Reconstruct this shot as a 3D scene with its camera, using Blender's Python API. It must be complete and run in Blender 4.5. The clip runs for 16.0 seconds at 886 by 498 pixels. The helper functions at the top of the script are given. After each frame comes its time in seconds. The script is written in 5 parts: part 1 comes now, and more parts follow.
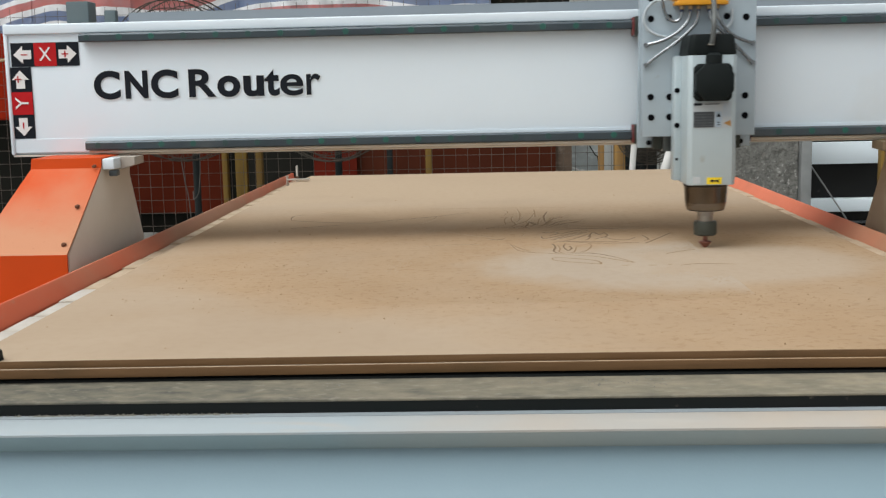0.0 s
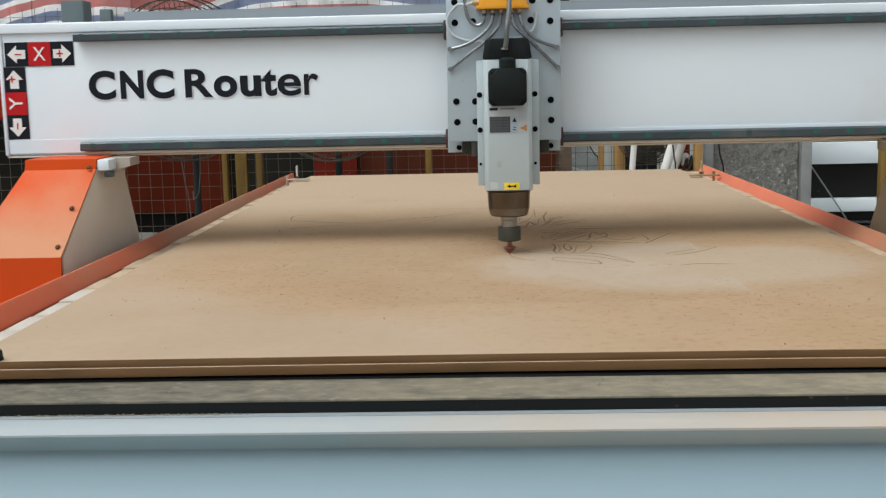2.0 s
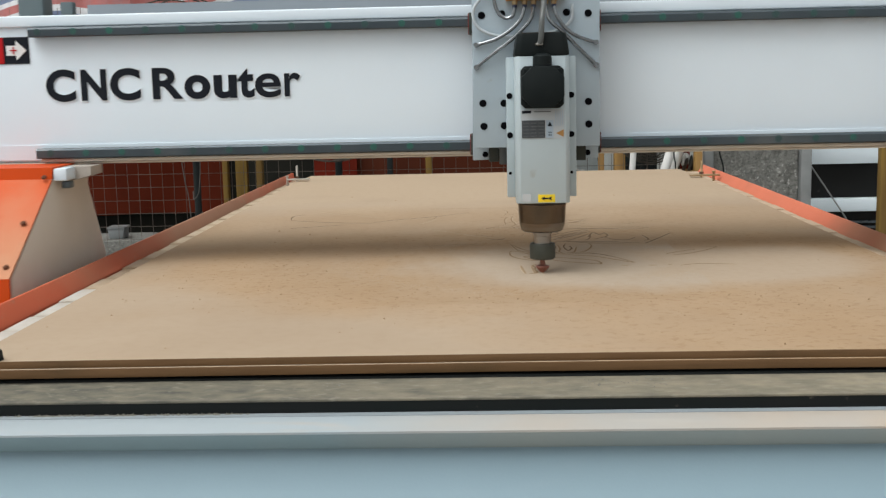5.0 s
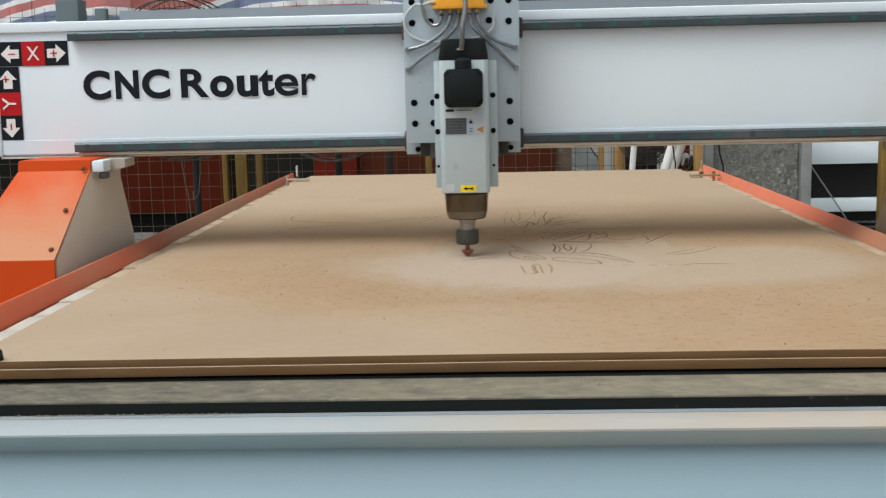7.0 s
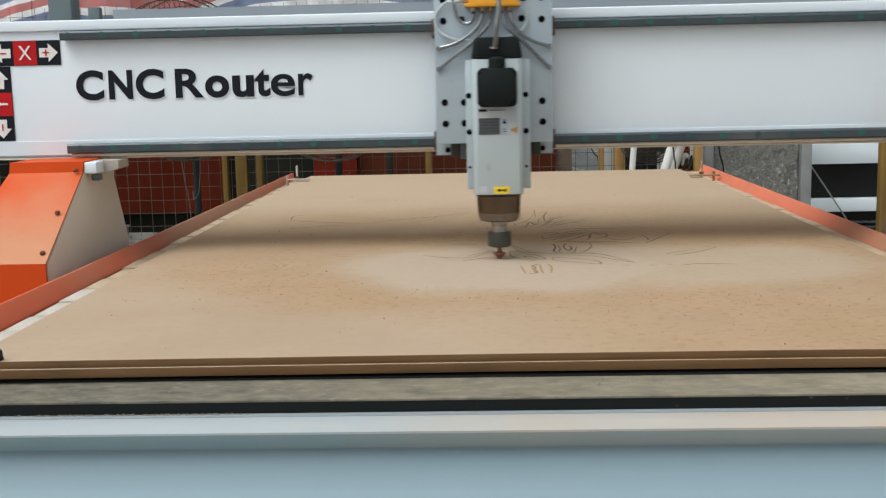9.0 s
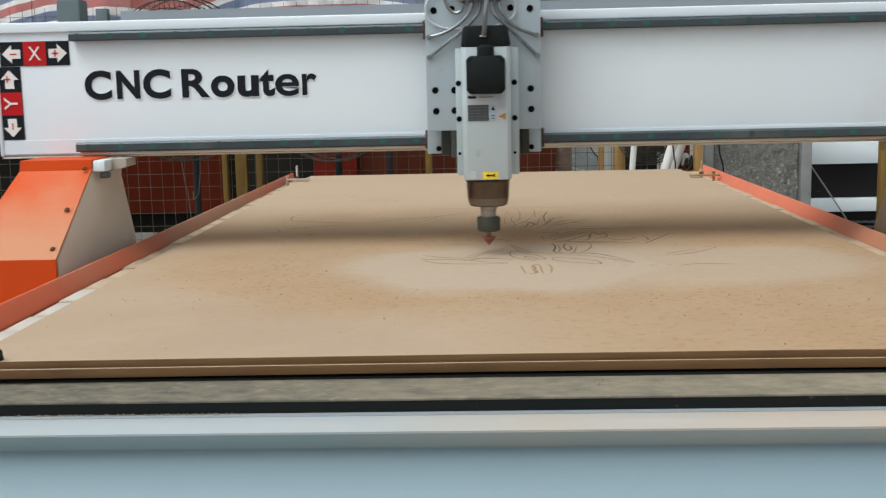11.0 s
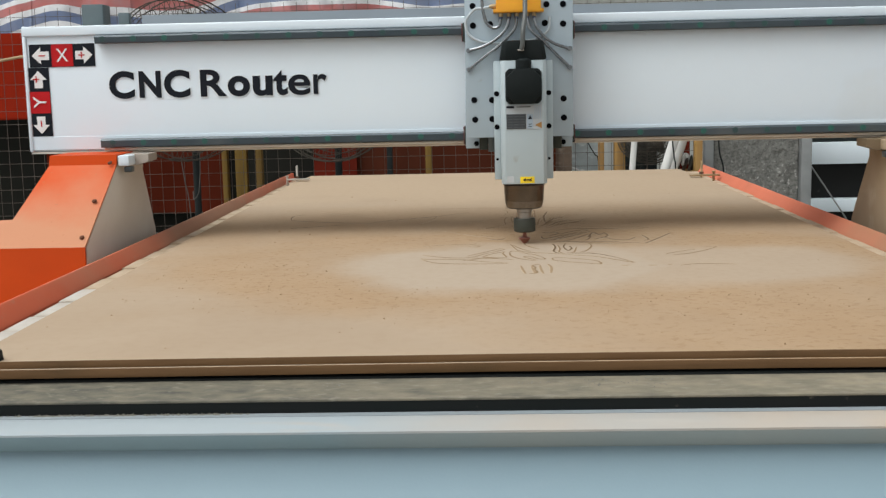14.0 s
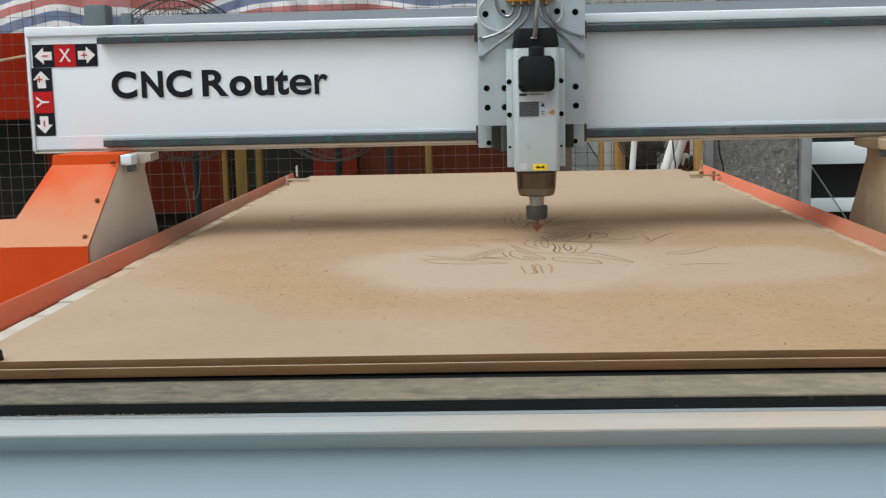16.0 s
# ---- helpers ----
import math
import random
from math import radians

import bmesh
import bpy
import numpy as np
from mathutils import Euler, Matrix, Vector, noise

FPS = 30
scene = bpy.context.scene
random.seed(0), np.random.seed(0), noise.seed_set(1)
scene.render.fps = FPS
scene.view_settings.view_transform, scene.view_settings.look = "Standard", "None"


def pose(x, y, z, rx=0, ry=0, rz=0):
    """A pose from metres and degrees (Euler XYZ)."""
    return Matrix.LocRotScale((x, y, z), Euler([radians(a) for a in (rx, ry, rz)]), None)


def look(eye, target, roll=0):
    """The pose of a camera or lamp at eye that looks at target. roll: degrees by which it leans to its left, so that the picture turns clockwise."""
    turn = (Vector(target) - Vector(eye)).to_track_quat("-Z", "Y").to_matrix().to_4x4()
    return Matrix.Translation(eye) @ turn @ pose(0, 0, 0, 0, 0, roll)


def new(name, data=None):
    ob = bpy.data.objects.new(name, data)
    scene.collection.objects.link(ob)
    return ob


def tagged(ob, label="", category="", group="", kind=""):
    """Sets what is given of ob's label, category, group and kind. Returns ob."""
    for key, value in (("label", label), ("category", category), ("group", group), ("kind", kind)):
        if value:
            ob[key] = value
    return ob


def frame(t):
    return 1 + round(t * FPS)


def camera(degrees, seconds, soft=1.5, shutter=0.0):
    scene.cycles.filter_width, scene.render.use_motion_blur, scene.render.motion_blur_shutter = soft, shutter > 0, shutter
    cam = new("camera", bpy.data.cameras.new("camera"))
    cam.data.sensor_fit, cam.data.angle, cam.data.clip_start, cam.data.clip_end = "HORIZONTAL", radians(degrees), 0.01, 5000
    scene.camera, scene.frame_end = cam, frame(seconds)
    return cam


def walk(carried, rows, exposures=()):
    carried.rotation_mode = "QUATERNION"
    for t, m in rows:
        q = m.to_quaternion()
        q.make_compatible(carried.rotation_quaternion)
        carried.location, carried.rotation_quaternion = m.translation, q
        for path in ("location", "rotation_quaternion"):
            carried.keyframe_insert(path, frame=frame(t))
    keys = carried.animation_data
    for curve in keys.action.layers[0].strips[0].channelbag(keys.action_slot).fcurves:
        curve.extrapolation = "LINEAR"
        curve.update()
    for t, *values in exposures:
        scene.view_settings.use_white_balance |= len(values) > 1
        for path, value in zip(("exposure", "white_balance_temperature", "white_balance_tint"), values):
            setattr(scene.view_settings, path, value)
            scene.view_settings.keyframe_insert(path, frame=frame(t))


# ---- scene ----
# ---------------------------------------------------------------- camera
cam = camera(42.32, 16.0, soft=1.3, shutter=0.4)
EYE = (-0.0163, -1.1936, 0.2894)
VIEW = look(EYE, (-0.0936, 0.7838, -0.0002), -1.289)
walk(cam, [(0.0, VIEW), (16.0, VIEW)], exposures=[(0.0, 0.15, 6470, 7), (16.0, 0.15, 6470, 7)])

# time, carriage x, gantry y, lift of the spindle
PATH = [
    (0, 0.3524, 0.8009, 0), (0.1, 0.3702, 0.8058, 0), (0.2, 0.3685, 0.7975, 0), (0.3, 0.3641, 0.7892, 0), (0.4, 0.3419, 0.7620, 0),
    (0.5, 0.3130, 0.7341, 0), (0.6, 0.2850, 0.7201, 0), (0.7, 0.2610, 0.7124, 0), (0.8, 0.2582, 0.7098, 0.01), (0.9, 0.2577, 0.7073, 0.022),
    (1, 0.2254, 0.7069, 0.0223), (1.1, 0.1943, 0.6997, 0.0223), (1.2, 0.1567, 0.6922, 0.0223), (1.3, 0.1244, 0.6897, 0.0223),
    (1.4, 0.0896, 0.6848, 0.0223), (1.5, 0.0631, 0.6841, 0.0225), (1.6, 0.0631, 0.6798, 0.004), (1.7, 0.0602, 0.6823, 0), (1.8, 0.0371, 0.7023, 0),
    (1.9, 0.0215, 0.7356, 0), (2, 0.0192, 0.7737, 0), (2.1, 0.0235, 0.7892, 0), (2.2, 0.0322, 0.7864, 0), (2.3, 0.0405, 0.7728, 0),
    (2.4, 0.0505, 0.7567, 0), (2.5, 0.0588, 0.7495, 0), (2.6, 0.0730, 0.7149, 0), (2.7, 0.0749, 0.6972, 0), (2.8, 0.0641, 0.7023, 0),
    (2.9, 0.0541, 0.7278, 0), (3, 0.0424, 0.7285, 0), (3.1, 0.0444, 0.7175, 0), (3.2, 0.0615, 0.6848, 0), (3.3, 0.0633, 0.6823, 0.008),
    (3.4, 0.0634, 0.6823, 0.021), (3.5, 0.0634, 0.6550, 0.0229), (3.6, 0.0636, 0.6483, 0.011), (3.7, 0.0642, 0.6459, 0), (3.8, 0.0532, 0.6365, 0),
    (3.9, 0.0558, 0.6155, 0), (4, 0.0542, 0.6012, 0), (4.1, 0.0563, 0.5662, 0), (4.2, 0.0441, 0.5597, 0),
    (4.35, 0.0343, 0.6340, 0), (4.45, 0.0428, 0.6350, 0.012), (4.55, 0.0513, 0.6320, 0), (4.7, 0.0533, 0.5570, 0), (4.8, 0.0588, 0.5890, 0.012), (4.9, 0.0638, 0.6360, 0), (5.02, 0.0658, 0.5570, 0), (5.12, 0.0768, 0.5940, 0.012),
    (5.2, 0.0773, 0.6460, 0), (5.35, 0.0773, 0.5600, 0), (5.5, 0.0528, 0.6490, 0.02), (5.7, 0.0178, 0.7060, 0.004), (5.85, -0.0002, 0.7120, 0), (6, -0.0202, 0.7210, 0), (6.15, -0.0422, 0.7050, 0),
    (6.3, -0.0536, 0.6972, 0),
    (6.4, -0.0564, 0.6972, 0), (6.5, -0.0536, 0.6980, 0), (6.6, -0.0532, 0.6947, 0.018), (6.7, -0.0553, 0.7124, 0.022), (6.8, -0.0584, 0.7304, 0.022),
    (6.9, -0.0579, 0.7304, 0.004), (7, -0.0512, 0.7452, 0), (7.1, -0.0300, 0.7728, 0), (7.2, -0.0088, 0.8030, 0), (7.3, 0.0045, 0.8227, 0),
    (7.4, 0.0104, 0.8142, 0), (7.5, 0.0051, 0.8028, 0), (7.6, -0.0157, 0.7728, 0), (7.7, -0.0224, 0.7647, 0), (7.8, -0.0420, 0.7330, 0),
    (7.9, -0.0551, 0.7304, 0), (8, -0.0592, 0.7332, 0.0101), (8.1, -0.0585, 0.7356, 0.022), (8.2, -0.0884, 0.7434, 0.022),
    (8.3, -0.1196, 0.7540, 0.022), (8.4, -0.1265, 0.7567, 0.015), (8.5, -0.1270, 0.7602, 0), (8.6, -0.1053, 0.7408, 0), (8.7, -0.0749, 0.7252, 0),
    (8.8, -0.0522, 0.7226, 0), (8.9, -0.0317, 0.7175, 0), (9, 0.0017, 0.7086, 0), (9.1, 0.0242, 0.6947, 0), (9.2, 0.0260, 0.6843, 0),
    (9.35, 0.0148, 0.6630, 0), (9.55, -0.0212, 0.6790, 0), (9.75, -0.0672, 0.7070, 0), (9.95, -0.1122, 0.7140, 0), (10.1, -0.1282, 0.7250, 0), (10.2, -0.1252, 0.7090, 0), (10.35, -0.1032, 0.6760, 0),
    (10.55, -0.0572, 0.6600, 0), (10.75, -0.0122, 0.6580, 0), (10.85, 0.0078, 0.6600, 0.012), (10.95, -0.0022, 0.7090, 0.02), (11.1, -0.0322, 0.7890, 0.02), (11.2, -0.0462, 0.8390, 0.008),
    (11.3, -0.0516, 0.8542, 0), (11.4, -0.0364, 0.8604, 0), (11.5, -0.0321, 0.8511, 0), (11.6, -0.0403, 0.8457, 0), (11.7, -0.0532, 0.8457, 0),
    (11.8, -0.0528, 0.8428, 0.018), (11.9, -0.0418, 0.8370, 0.0206), (12, -0.0133, 0.8118, 0.0206), (12.1, 0.0093, 0.7892, 0.0206),
    (12.2, 0.0120, 0.7864, 0.011), (12.3, 0.0109, 0.7864, 0), (12.4, 0.0077, 0.7647, 0), (12.5, 0.0126, 0.7314, 0), (12.6, 0.0128, 0.7201, 0),
    (12.7, -0.0031, 0.7201, 0), (12.8, -0.0154, 0.7252, 0), (12.9, -0.0267, 0.7304, 0), (13, -0.0121, 0.7602, 0), (13.1, 0.0101, 0.7837, 0),
    (13.2, 0.0112, 0.7864, 0.009), (13.3, 0.0133, 0.7864, 0.0206), (13.4, 0.0406, 0.7947, 0.0206), (13.5, 0.0716, 0.8100, 0.0206),
    (13.6, 0.0733, 0.8086, 0.01), (13.7, 0.0723, 0.8114, 0), (13.8, 0.0600, 0.8284, 0), (13.9, 0.0495, 0.8633, 0), (14, 0.0487, 0.8868, 0),
    (14.1, 0.0587, 0.9241, 0), (14.2, 0.0745, 0.9463, 0), (14.3, 0.0838, 0.9431, 0), (14.4, 0.0893, 0.9273, 0), (14.5, 0.0897, 0.9057, 0),
    (14.6, 0.0894, 0.8722, 0), (14.7, 0.0874, 0.8342, 0), (14.8, 0.0811, 0.8284, 0), (14.9, 0.0784, 0.8545, 0), (15, 0.0774, 0.8865, 0),
    (15.1, 0.0814, 0.9148, 0), (15.2, 0.0717, 0.9148, 0), (15.3, 0.0679, 0.8994, 0), (15.4, 0.0643, 0.8604, 0), (15.5, 0.0707, 0.8258, 0),
    (15.6, 0.0728, 0.8086, 0), (15.7, 0.0744, 0.8086, 0.019), (15.8, 0.0734, 0.8284, 0.0206), (15.9, 0.0717, 0.8663, 0.0206),
    (16, 0.0715, 0.9014, 0.0206),
]

# ---------------------------------------------------------------- light
world = bpy.data.worlds.new("sky")
scene.world = world
world.use_nodes = True
wn = world.node_tree.nodes
sky = wn.new("ShaderNodeTexSky")
sky.sky_type, sky.sun_disc = "NISHITA", False
sky.sun_elevation, sky.sun_rotation = radians(61), radians(229)
sky.air_density, sky.dust_density, sky.ozone_density = 1.0, 4.0, 1.0
soft_sky = wn.new("ShaderNodeHueSaturation")
soft_sky.inputs["Saturation"].default_value = 0.02
world.node_tree.links.new(sky.outputs[0], soft_sky.inputs["Color"])
world.node_tree.links.new(soft_sky.outputs[0], wn["Background"].inputs[0])
wn["Background"].inputs[1].default_value = 0.138
sun = new("sun", bpy.data.lights.new("sun", "SUN"))
sun.data.energy, sun.data.angle, sun.data.color = 1.40, radians(52), (1.0, 0.985, 0.96)
sun.matrix_world = look((-1.5, -1.3, 3.6), (0, 0, 0))


# ---------------------------------------------------------------- materials
def surface(name, a, b=None, scale=8.0, rough=0.6, metal=0.0, bump=0.0, fine=120.0, stain=None, stain_scale=1.5,
            stain_lo=0.5, stain_hi=0.75, rough_var=0.12, stretch=(1, 1, 1), spec=0.5, coat=0.0,
            zone=None, scuff=None):
    """Two tones mottled by noise, stains at a larger scale, fine relief; zone (axis, centre, reach, gain) gathers the stains;
    scuff (colour, scale, lo, hi, stretch) adds short marks with a direction."""
    m = bpy.data.materials.new(name)
    m.use_nodes = True
    nt = m.node_tree
    n, link = nt.nodes, nt.links.new
    p = n["Principled BSDF"]
    b = b or tuple(c * 0.8 for c in a)
    tc = n.new("ShaderNodeTexCoord")
    mp = n.new("ShaderNodeMapping")
    mp.inputs["Scale"].default_value = stretch
    link(tc.outputs["Object"], mp.inputs[0])

    def noise_at(s, detail, space=mp):
        k = n.new("ShaderNodeTexNoise")
        k.inputs["Scale"].default_value, k.inputs["Detail"].default_value = s, detail
        link(space.outputs[0], k.inputs["Vector"])
        return k

    def mixed(f, c1, c2):
        k = n.new("ShaderNodeMix")
        k.data_type = "RGBA"
        link(f, k.inputs[0])
        for i, c in ((6, c1), (7, c2)):
            if isinstance(c, tuple):
                k.inputs[i].default_value = (*c, 1)
            else:
                link(c, k.inputs[i])
        return k.outputs[2]

    def ramp(f, lo, hi, v0=0.0, v1=1.0):
        k = n.new("ShaderNodeMapRange")
        for i, val in zip((1, 2, 3, 4), (lo, hi, v0, v1)):
            k.inputs[i].default_value = val
        link(f, k.inputs[0])
        return k.outputs[0]

    base = noise_at(scale, 5)
    col = mixed(ramp(base.outputs[0], 0.3, 0.7), a, b)
    if stain:
        big = noise_at(stain_scale, 6).outputs[0]
        if zone:
            axis, centre, reach, gain = zone
            sp = n.new("ShaderNodeSeparateXYZ")
            link(tc.outputs["Object"], sp.inputs[0])
            off = n.new("ShaderNodeMath")
            off.operation = "SUBTRACT"
            off.inputs[1].default_value = centre
            link(sp.outputs[axis], off.inputs[0])
            far = n.new("ShaderNodeMath")
            far.operation = "ABSOLUTE"
            link(off.outputs[0], far.inputs[0])
            add = n.new("ShaderNodeMath")
            link(big, add.inputs[0])
            link(ramp(far.outputs[0], 0.0, reach, gain, 0.0), add.inputs[1])
            big = add.outputs[0]
        col = mixed(ramp(big, stain_lo, stain_hi), col, stain)
    if scuff:
        tone, size, lo, hi, way = scuff
        ms = n.new("ShaderNodeMapping")
        ms.inputs["Scale"].default_value = way
        link(tc.outputs["Object"], ms.inputs[0])
        col = mixed(ramp(noise_at(size, 5, ms).outputs[0], lo, hi), col, tone)
    link(col, p.inputs["Base Color"])
    p.inputs["Metallic"].default_value = metal
    p.inputs["Specular IOR Level"].default_value = spec
    p.inputs["Coat Weight"].default_value = coat
    link(ramp(base.outputs[0], 0.25, 0.75, max(0.02, rough - rough_var), min(1, rough + rough_var)), p.inputs["Roughness"])
    if bump:
        f = noise_at(fine, 4)
        bp = n.new("ShaderNodeBump")
        bp.inputs["Strength"].default_value, bp.inputs["Distance"].default_value = bump, 0.004
        link(f.outputs[0], bp.inputs["Height"])
        link(bp.outputs[0], p.inputs["Normal"])
    return m


WHITE = surface("white_powder_coat", (0.715, 0.800, 0.872), (0.69, 0.772, 0.843), 5, 0.42, bump=0.04, fine=500, stain=(0.62, 0.60, 0.55),
                stain_scale=2.5, stain_lo=0.64, stain_hi=1.0)
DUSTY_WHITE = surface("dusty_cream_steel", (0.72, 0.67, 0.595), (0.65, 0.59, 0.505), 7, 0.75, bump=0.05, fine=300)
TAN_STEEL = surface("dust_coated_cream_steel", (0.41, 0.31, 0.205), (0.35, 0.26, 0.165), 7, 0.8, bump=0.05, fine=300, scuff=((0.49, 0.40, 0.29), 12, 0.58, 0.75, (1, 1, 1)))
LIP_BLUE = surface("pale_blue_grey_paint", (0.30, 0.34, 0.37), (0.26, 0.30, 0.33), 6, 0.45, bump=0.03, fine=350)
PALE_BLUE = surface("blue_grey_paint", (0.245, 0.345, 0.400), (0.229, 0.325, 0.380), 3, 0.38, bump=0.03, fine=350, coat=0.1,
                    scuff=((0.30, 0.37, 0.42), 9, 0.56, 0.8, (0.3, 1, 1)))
# lip: the beam's blue-grey darkened for shade, with real dust to the right
SHADED_LIP = surface("dusted_shaded_blue_paint", (0.160, 0.228, 0.252), (0.142, 0.204, 0.228), 4, 0.55, bump=0.03, fine=350, stain=(0.255, 0.245, 0.21),
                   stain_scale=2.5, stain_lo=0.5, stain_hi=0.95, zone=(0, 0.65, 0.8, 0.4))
# top strip: same paint made paler for light from above, dust to the right
LIT_LEDGE = surface("dusty_lit_top_paint", (0.365, 0.415, 0.445), (0.34, 0.39, 0.42), 4, 0.5, bump=0.03, fine=350, stain=(0.45, 0.365, 0.285),
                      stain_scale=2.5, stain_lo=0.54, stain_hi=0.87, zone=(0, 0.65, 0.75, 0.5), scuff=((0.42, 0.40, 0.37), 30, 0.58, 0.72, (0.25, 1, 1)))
ORANGE = surface("orange_powder_coat", (0.60, 0.070, 0.006), (0.54, 0.062, 0.006), 6, 0.6, bump=0.03, fine=350, spec=0.2)
COVER_ORANGE = surface("dusted_orange_paint", (0.60, 0.080, 0.012), (0.55, 0.074, 0.012), 6, 0.65, bump=0.03, fine=350, spec=0.2, stain=(0.53, 0.245, 0.14),
                       stain_scale=5, stain_lo=0.42, stain_hi=0.86, zone=(2, 0.005, 0.125, 0.52), scuff=((0.42, 0.17, 0.095), 150, 0.66, 0.80, (1, 1, 1)))
# the brown stretch is dust together with the shade of leg and beam
DUST_SHADE_ORANGE = surface("dust_and_shade_orange_paint", (0.62, 0.175, 0.100), (0.57, 0.17, 0.10), 7, 0.75, bump=0.06, fine=400, spec=0.25,
                      stain=(0.31, 0.165, 0.098), stain_scale=3, stain_lo=0.55, stain_hi=1.0, zone=(1, 0.62, 0.60, 0.66))
# left rail: brown stretch paints in leg shade along with dust
SIDE_ORANGE = surface("shade_browned_orange_paint", (0.55, 0.122, 0.060), (0.50, 0.116, 0.060), 7, 0.7, bump=0.06, fine=400, spec=0.2,
                      stain=(0.37, 0.195, 0.125), stain_scale=3, stain_lo=0.55, stain_hi=1.0, zone=(1, 1.45, 1.15, 0.62), scuff=((0.44, 0.16, 0.10), 70, 0.62, 0.85, (1, 0.5, 1)))
RAIL = surface("oiled_rail_steel", (0.040, 0.056, 0.070), (0.060, 0.078, 0.090), 9, 0.36, metal=0.35, stain=(0.13, 0.14, 0.14), stain_scale=5, stain_lo=0.55,
               stain_hi=0.85, bump=0.03, fine=200, scuff=((0.16, 0.17, 0.17), 40, 0.62, 0.75, (0.12, 1, 1)))
GREEN = surface("green_plastic_plug", (0.014, 0.150, 0.108), (0.012, 0.085, 0.068), 60, 0.5)
ALU = surface("milled_aluminium", (0.395, 0.478, 0.540), (0.355, 0.43, 0.487), 12, 0.48, metal=0.2, bump=0.03, fine=600, scuff=((0.33, 0.36, 0.37), 60, 0.66, 0.78, (1, 1, 1)))
SPINDLE = surface("silver_painted_casting", (0.440, 0.520, 0.555), (0.415, 0.49, 0.525), 10, 0.42, metal=0.1, bump=0.02, fine=600, scuff=((0.36, 0.37, 0.36), 40, 0.68, 0.8, (1, 1, 0.6)))
STEEL = surface("turned_steel", (0.235, 0.21, 0.183), (0.18, 0.16, 0.14), 14, 0.16, metal=1.0, rough_var=0.05, stretch=(1, 1, 3))
# darker steel for the upper nose, above the brighter rim
DARK_NOSE = surface("dark_turned_steel", (0.135, 0.117, 0.098), (0.175, 0.152, 0.128), 18, 0.17, metal=1.0, rough_var=0.05, stretch=(1, 1, 0.4),
                    stain=(0.09, 0.078, 0.064), stain_scale=26, stain_lo=0.45, stain_hi=0.7)
NUT = surface("oiled_black_steel", (0.040, 0.043, 0.034), (0.06, 0.062, 0.050), 40, 0.45, metal=0.3, spec=0.3)
COLLAR = surface("browned_steel", (0.045, 0.038, 0.031), (0.07, 0.058, 0.048), 25, 0.4, metal=0.6)
SLIDE = surface("blue_grey_slide_steel", (0.13, 0.155, 0.17), (0.09, 0.11, 0.12), 12, 0.32, metal=0.6)
BRIGHT = surface("bright_steel", (0.42, 0.40, 0.37), (0.33, 0.315, 0.29), 30, 0.3, metal=0.9)
DARK_STEEL = surface("blackened_steel", (0.035, 0.042, 0.038), (0.05, 0.056, 0.05), 25, 0.42, metal=0.4, spec=0.3, rough_var=0.05)
BLACK = surface("black_plastic", (0.0085, 0.0120, 0.0125), (0.0145, 0.018, 0.0185), 20, 0.5, bump=0.05, fine=400, spec=0.1)
HOLE = surface("dark_bore", (0.004, 0.0045, 0.006), None, 30, 0.9, spec=0.05)
RED = surface("red_vinyl", (0.50, 0.014, 0.018), None, 20, 0.5, spec=0.15)
WIPER = surface("dark_red_plastic", (0.15, 0.018, 0.016), None, 20, 0.5)
INK = surface("black_vinyl", (0.013, 0.016, 0.023), None, 20, 0.5, spec=0.12)
PAPER = surface("white_vinyl", (0.80, 0.80, 0.80), (0.75, 0.75, 0.75), 20, 0.5)
YELLOW = surface("yellow_vinyl", (0.85, 0.62, 0.02), None, 20, 0.4)
AMBER = surface("amber_anodised_manifold", (0.78, 0.36, 0.02), (0.70, 0.30, 0.02), 20, 0.38, metal=0.3)
BLUE = surface("dark_blue_plastic_ring", (0.03, 0.045, 0.11), None, 20, 0.4)
HOSE = surface("silver_oil_hose", (0.29, 0.305, 0.32), (0.21, 0.225, 0.24), 30, 0.22, metal=0.8, rough_var=0.05)
LABEL = surface("silver_grey_label", (0.46, 0.50, 0.53), (0.42, 0.46, 0.49), 40, 0.4)
CLEAR = surface("milky_nylon_hose", (0.50, 0.56, 0.60), None, 20, 0.3)
COPPER = surface("red_carbide_bit", (0.29, 0.108, 0.074), (0.215, 0.08, 0.056), 60, 0.45, metal=0.2)
PVC = surface("dusty_black_pvc", (0.068, 0.070, 0.062), (0.100, 0.100, 0.086), 90, 0.9, bump=0.3, fine=260, stain=(0.32, 0.278, 0.203), stain_scale=60, stain_lo=0.28,
              stain_hi=1.25, stretch=(0.6, 1, 1), spec=0.15, zone=(0, 0.8, 1.3, 0.55), scuff=((0.29, 0.27, 0.22), 80, 0.58, 0.84, (0.7, 1.1, 1)))
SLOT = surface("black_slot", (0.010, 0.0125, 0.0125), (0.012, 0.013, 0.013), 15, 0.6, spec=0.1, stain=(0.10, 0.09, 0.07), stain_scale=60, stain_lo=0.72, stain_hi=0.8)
BED_ALU = surface("whitish_profile", (0.52, 0.50, 0.46), (0.44, 0.41, 0.36), 20, 0.7, stain=(0.38, 0.32, 0.25), stain_scale=16)
TAN_ALU = surface("dust_covered_profile", (0.47, 0.37, 0.265), (0.39, 0.30, 0.20), 20, 0.8, stain=(0.32, 0.23, 0.15), stain_scale=16)
EDGE = surface("sawn_mdf_edge", (0.124, 0.071, 0.036), (0.160, 0.094, 0.048), 9, 0.85, spec=0.06, bump=0.2, fine=300, stretch=(1, 1, 20), scuff=((0.085, 0.056, 0.030), 5, 0.56, 0.74, (1, 1, 4)))
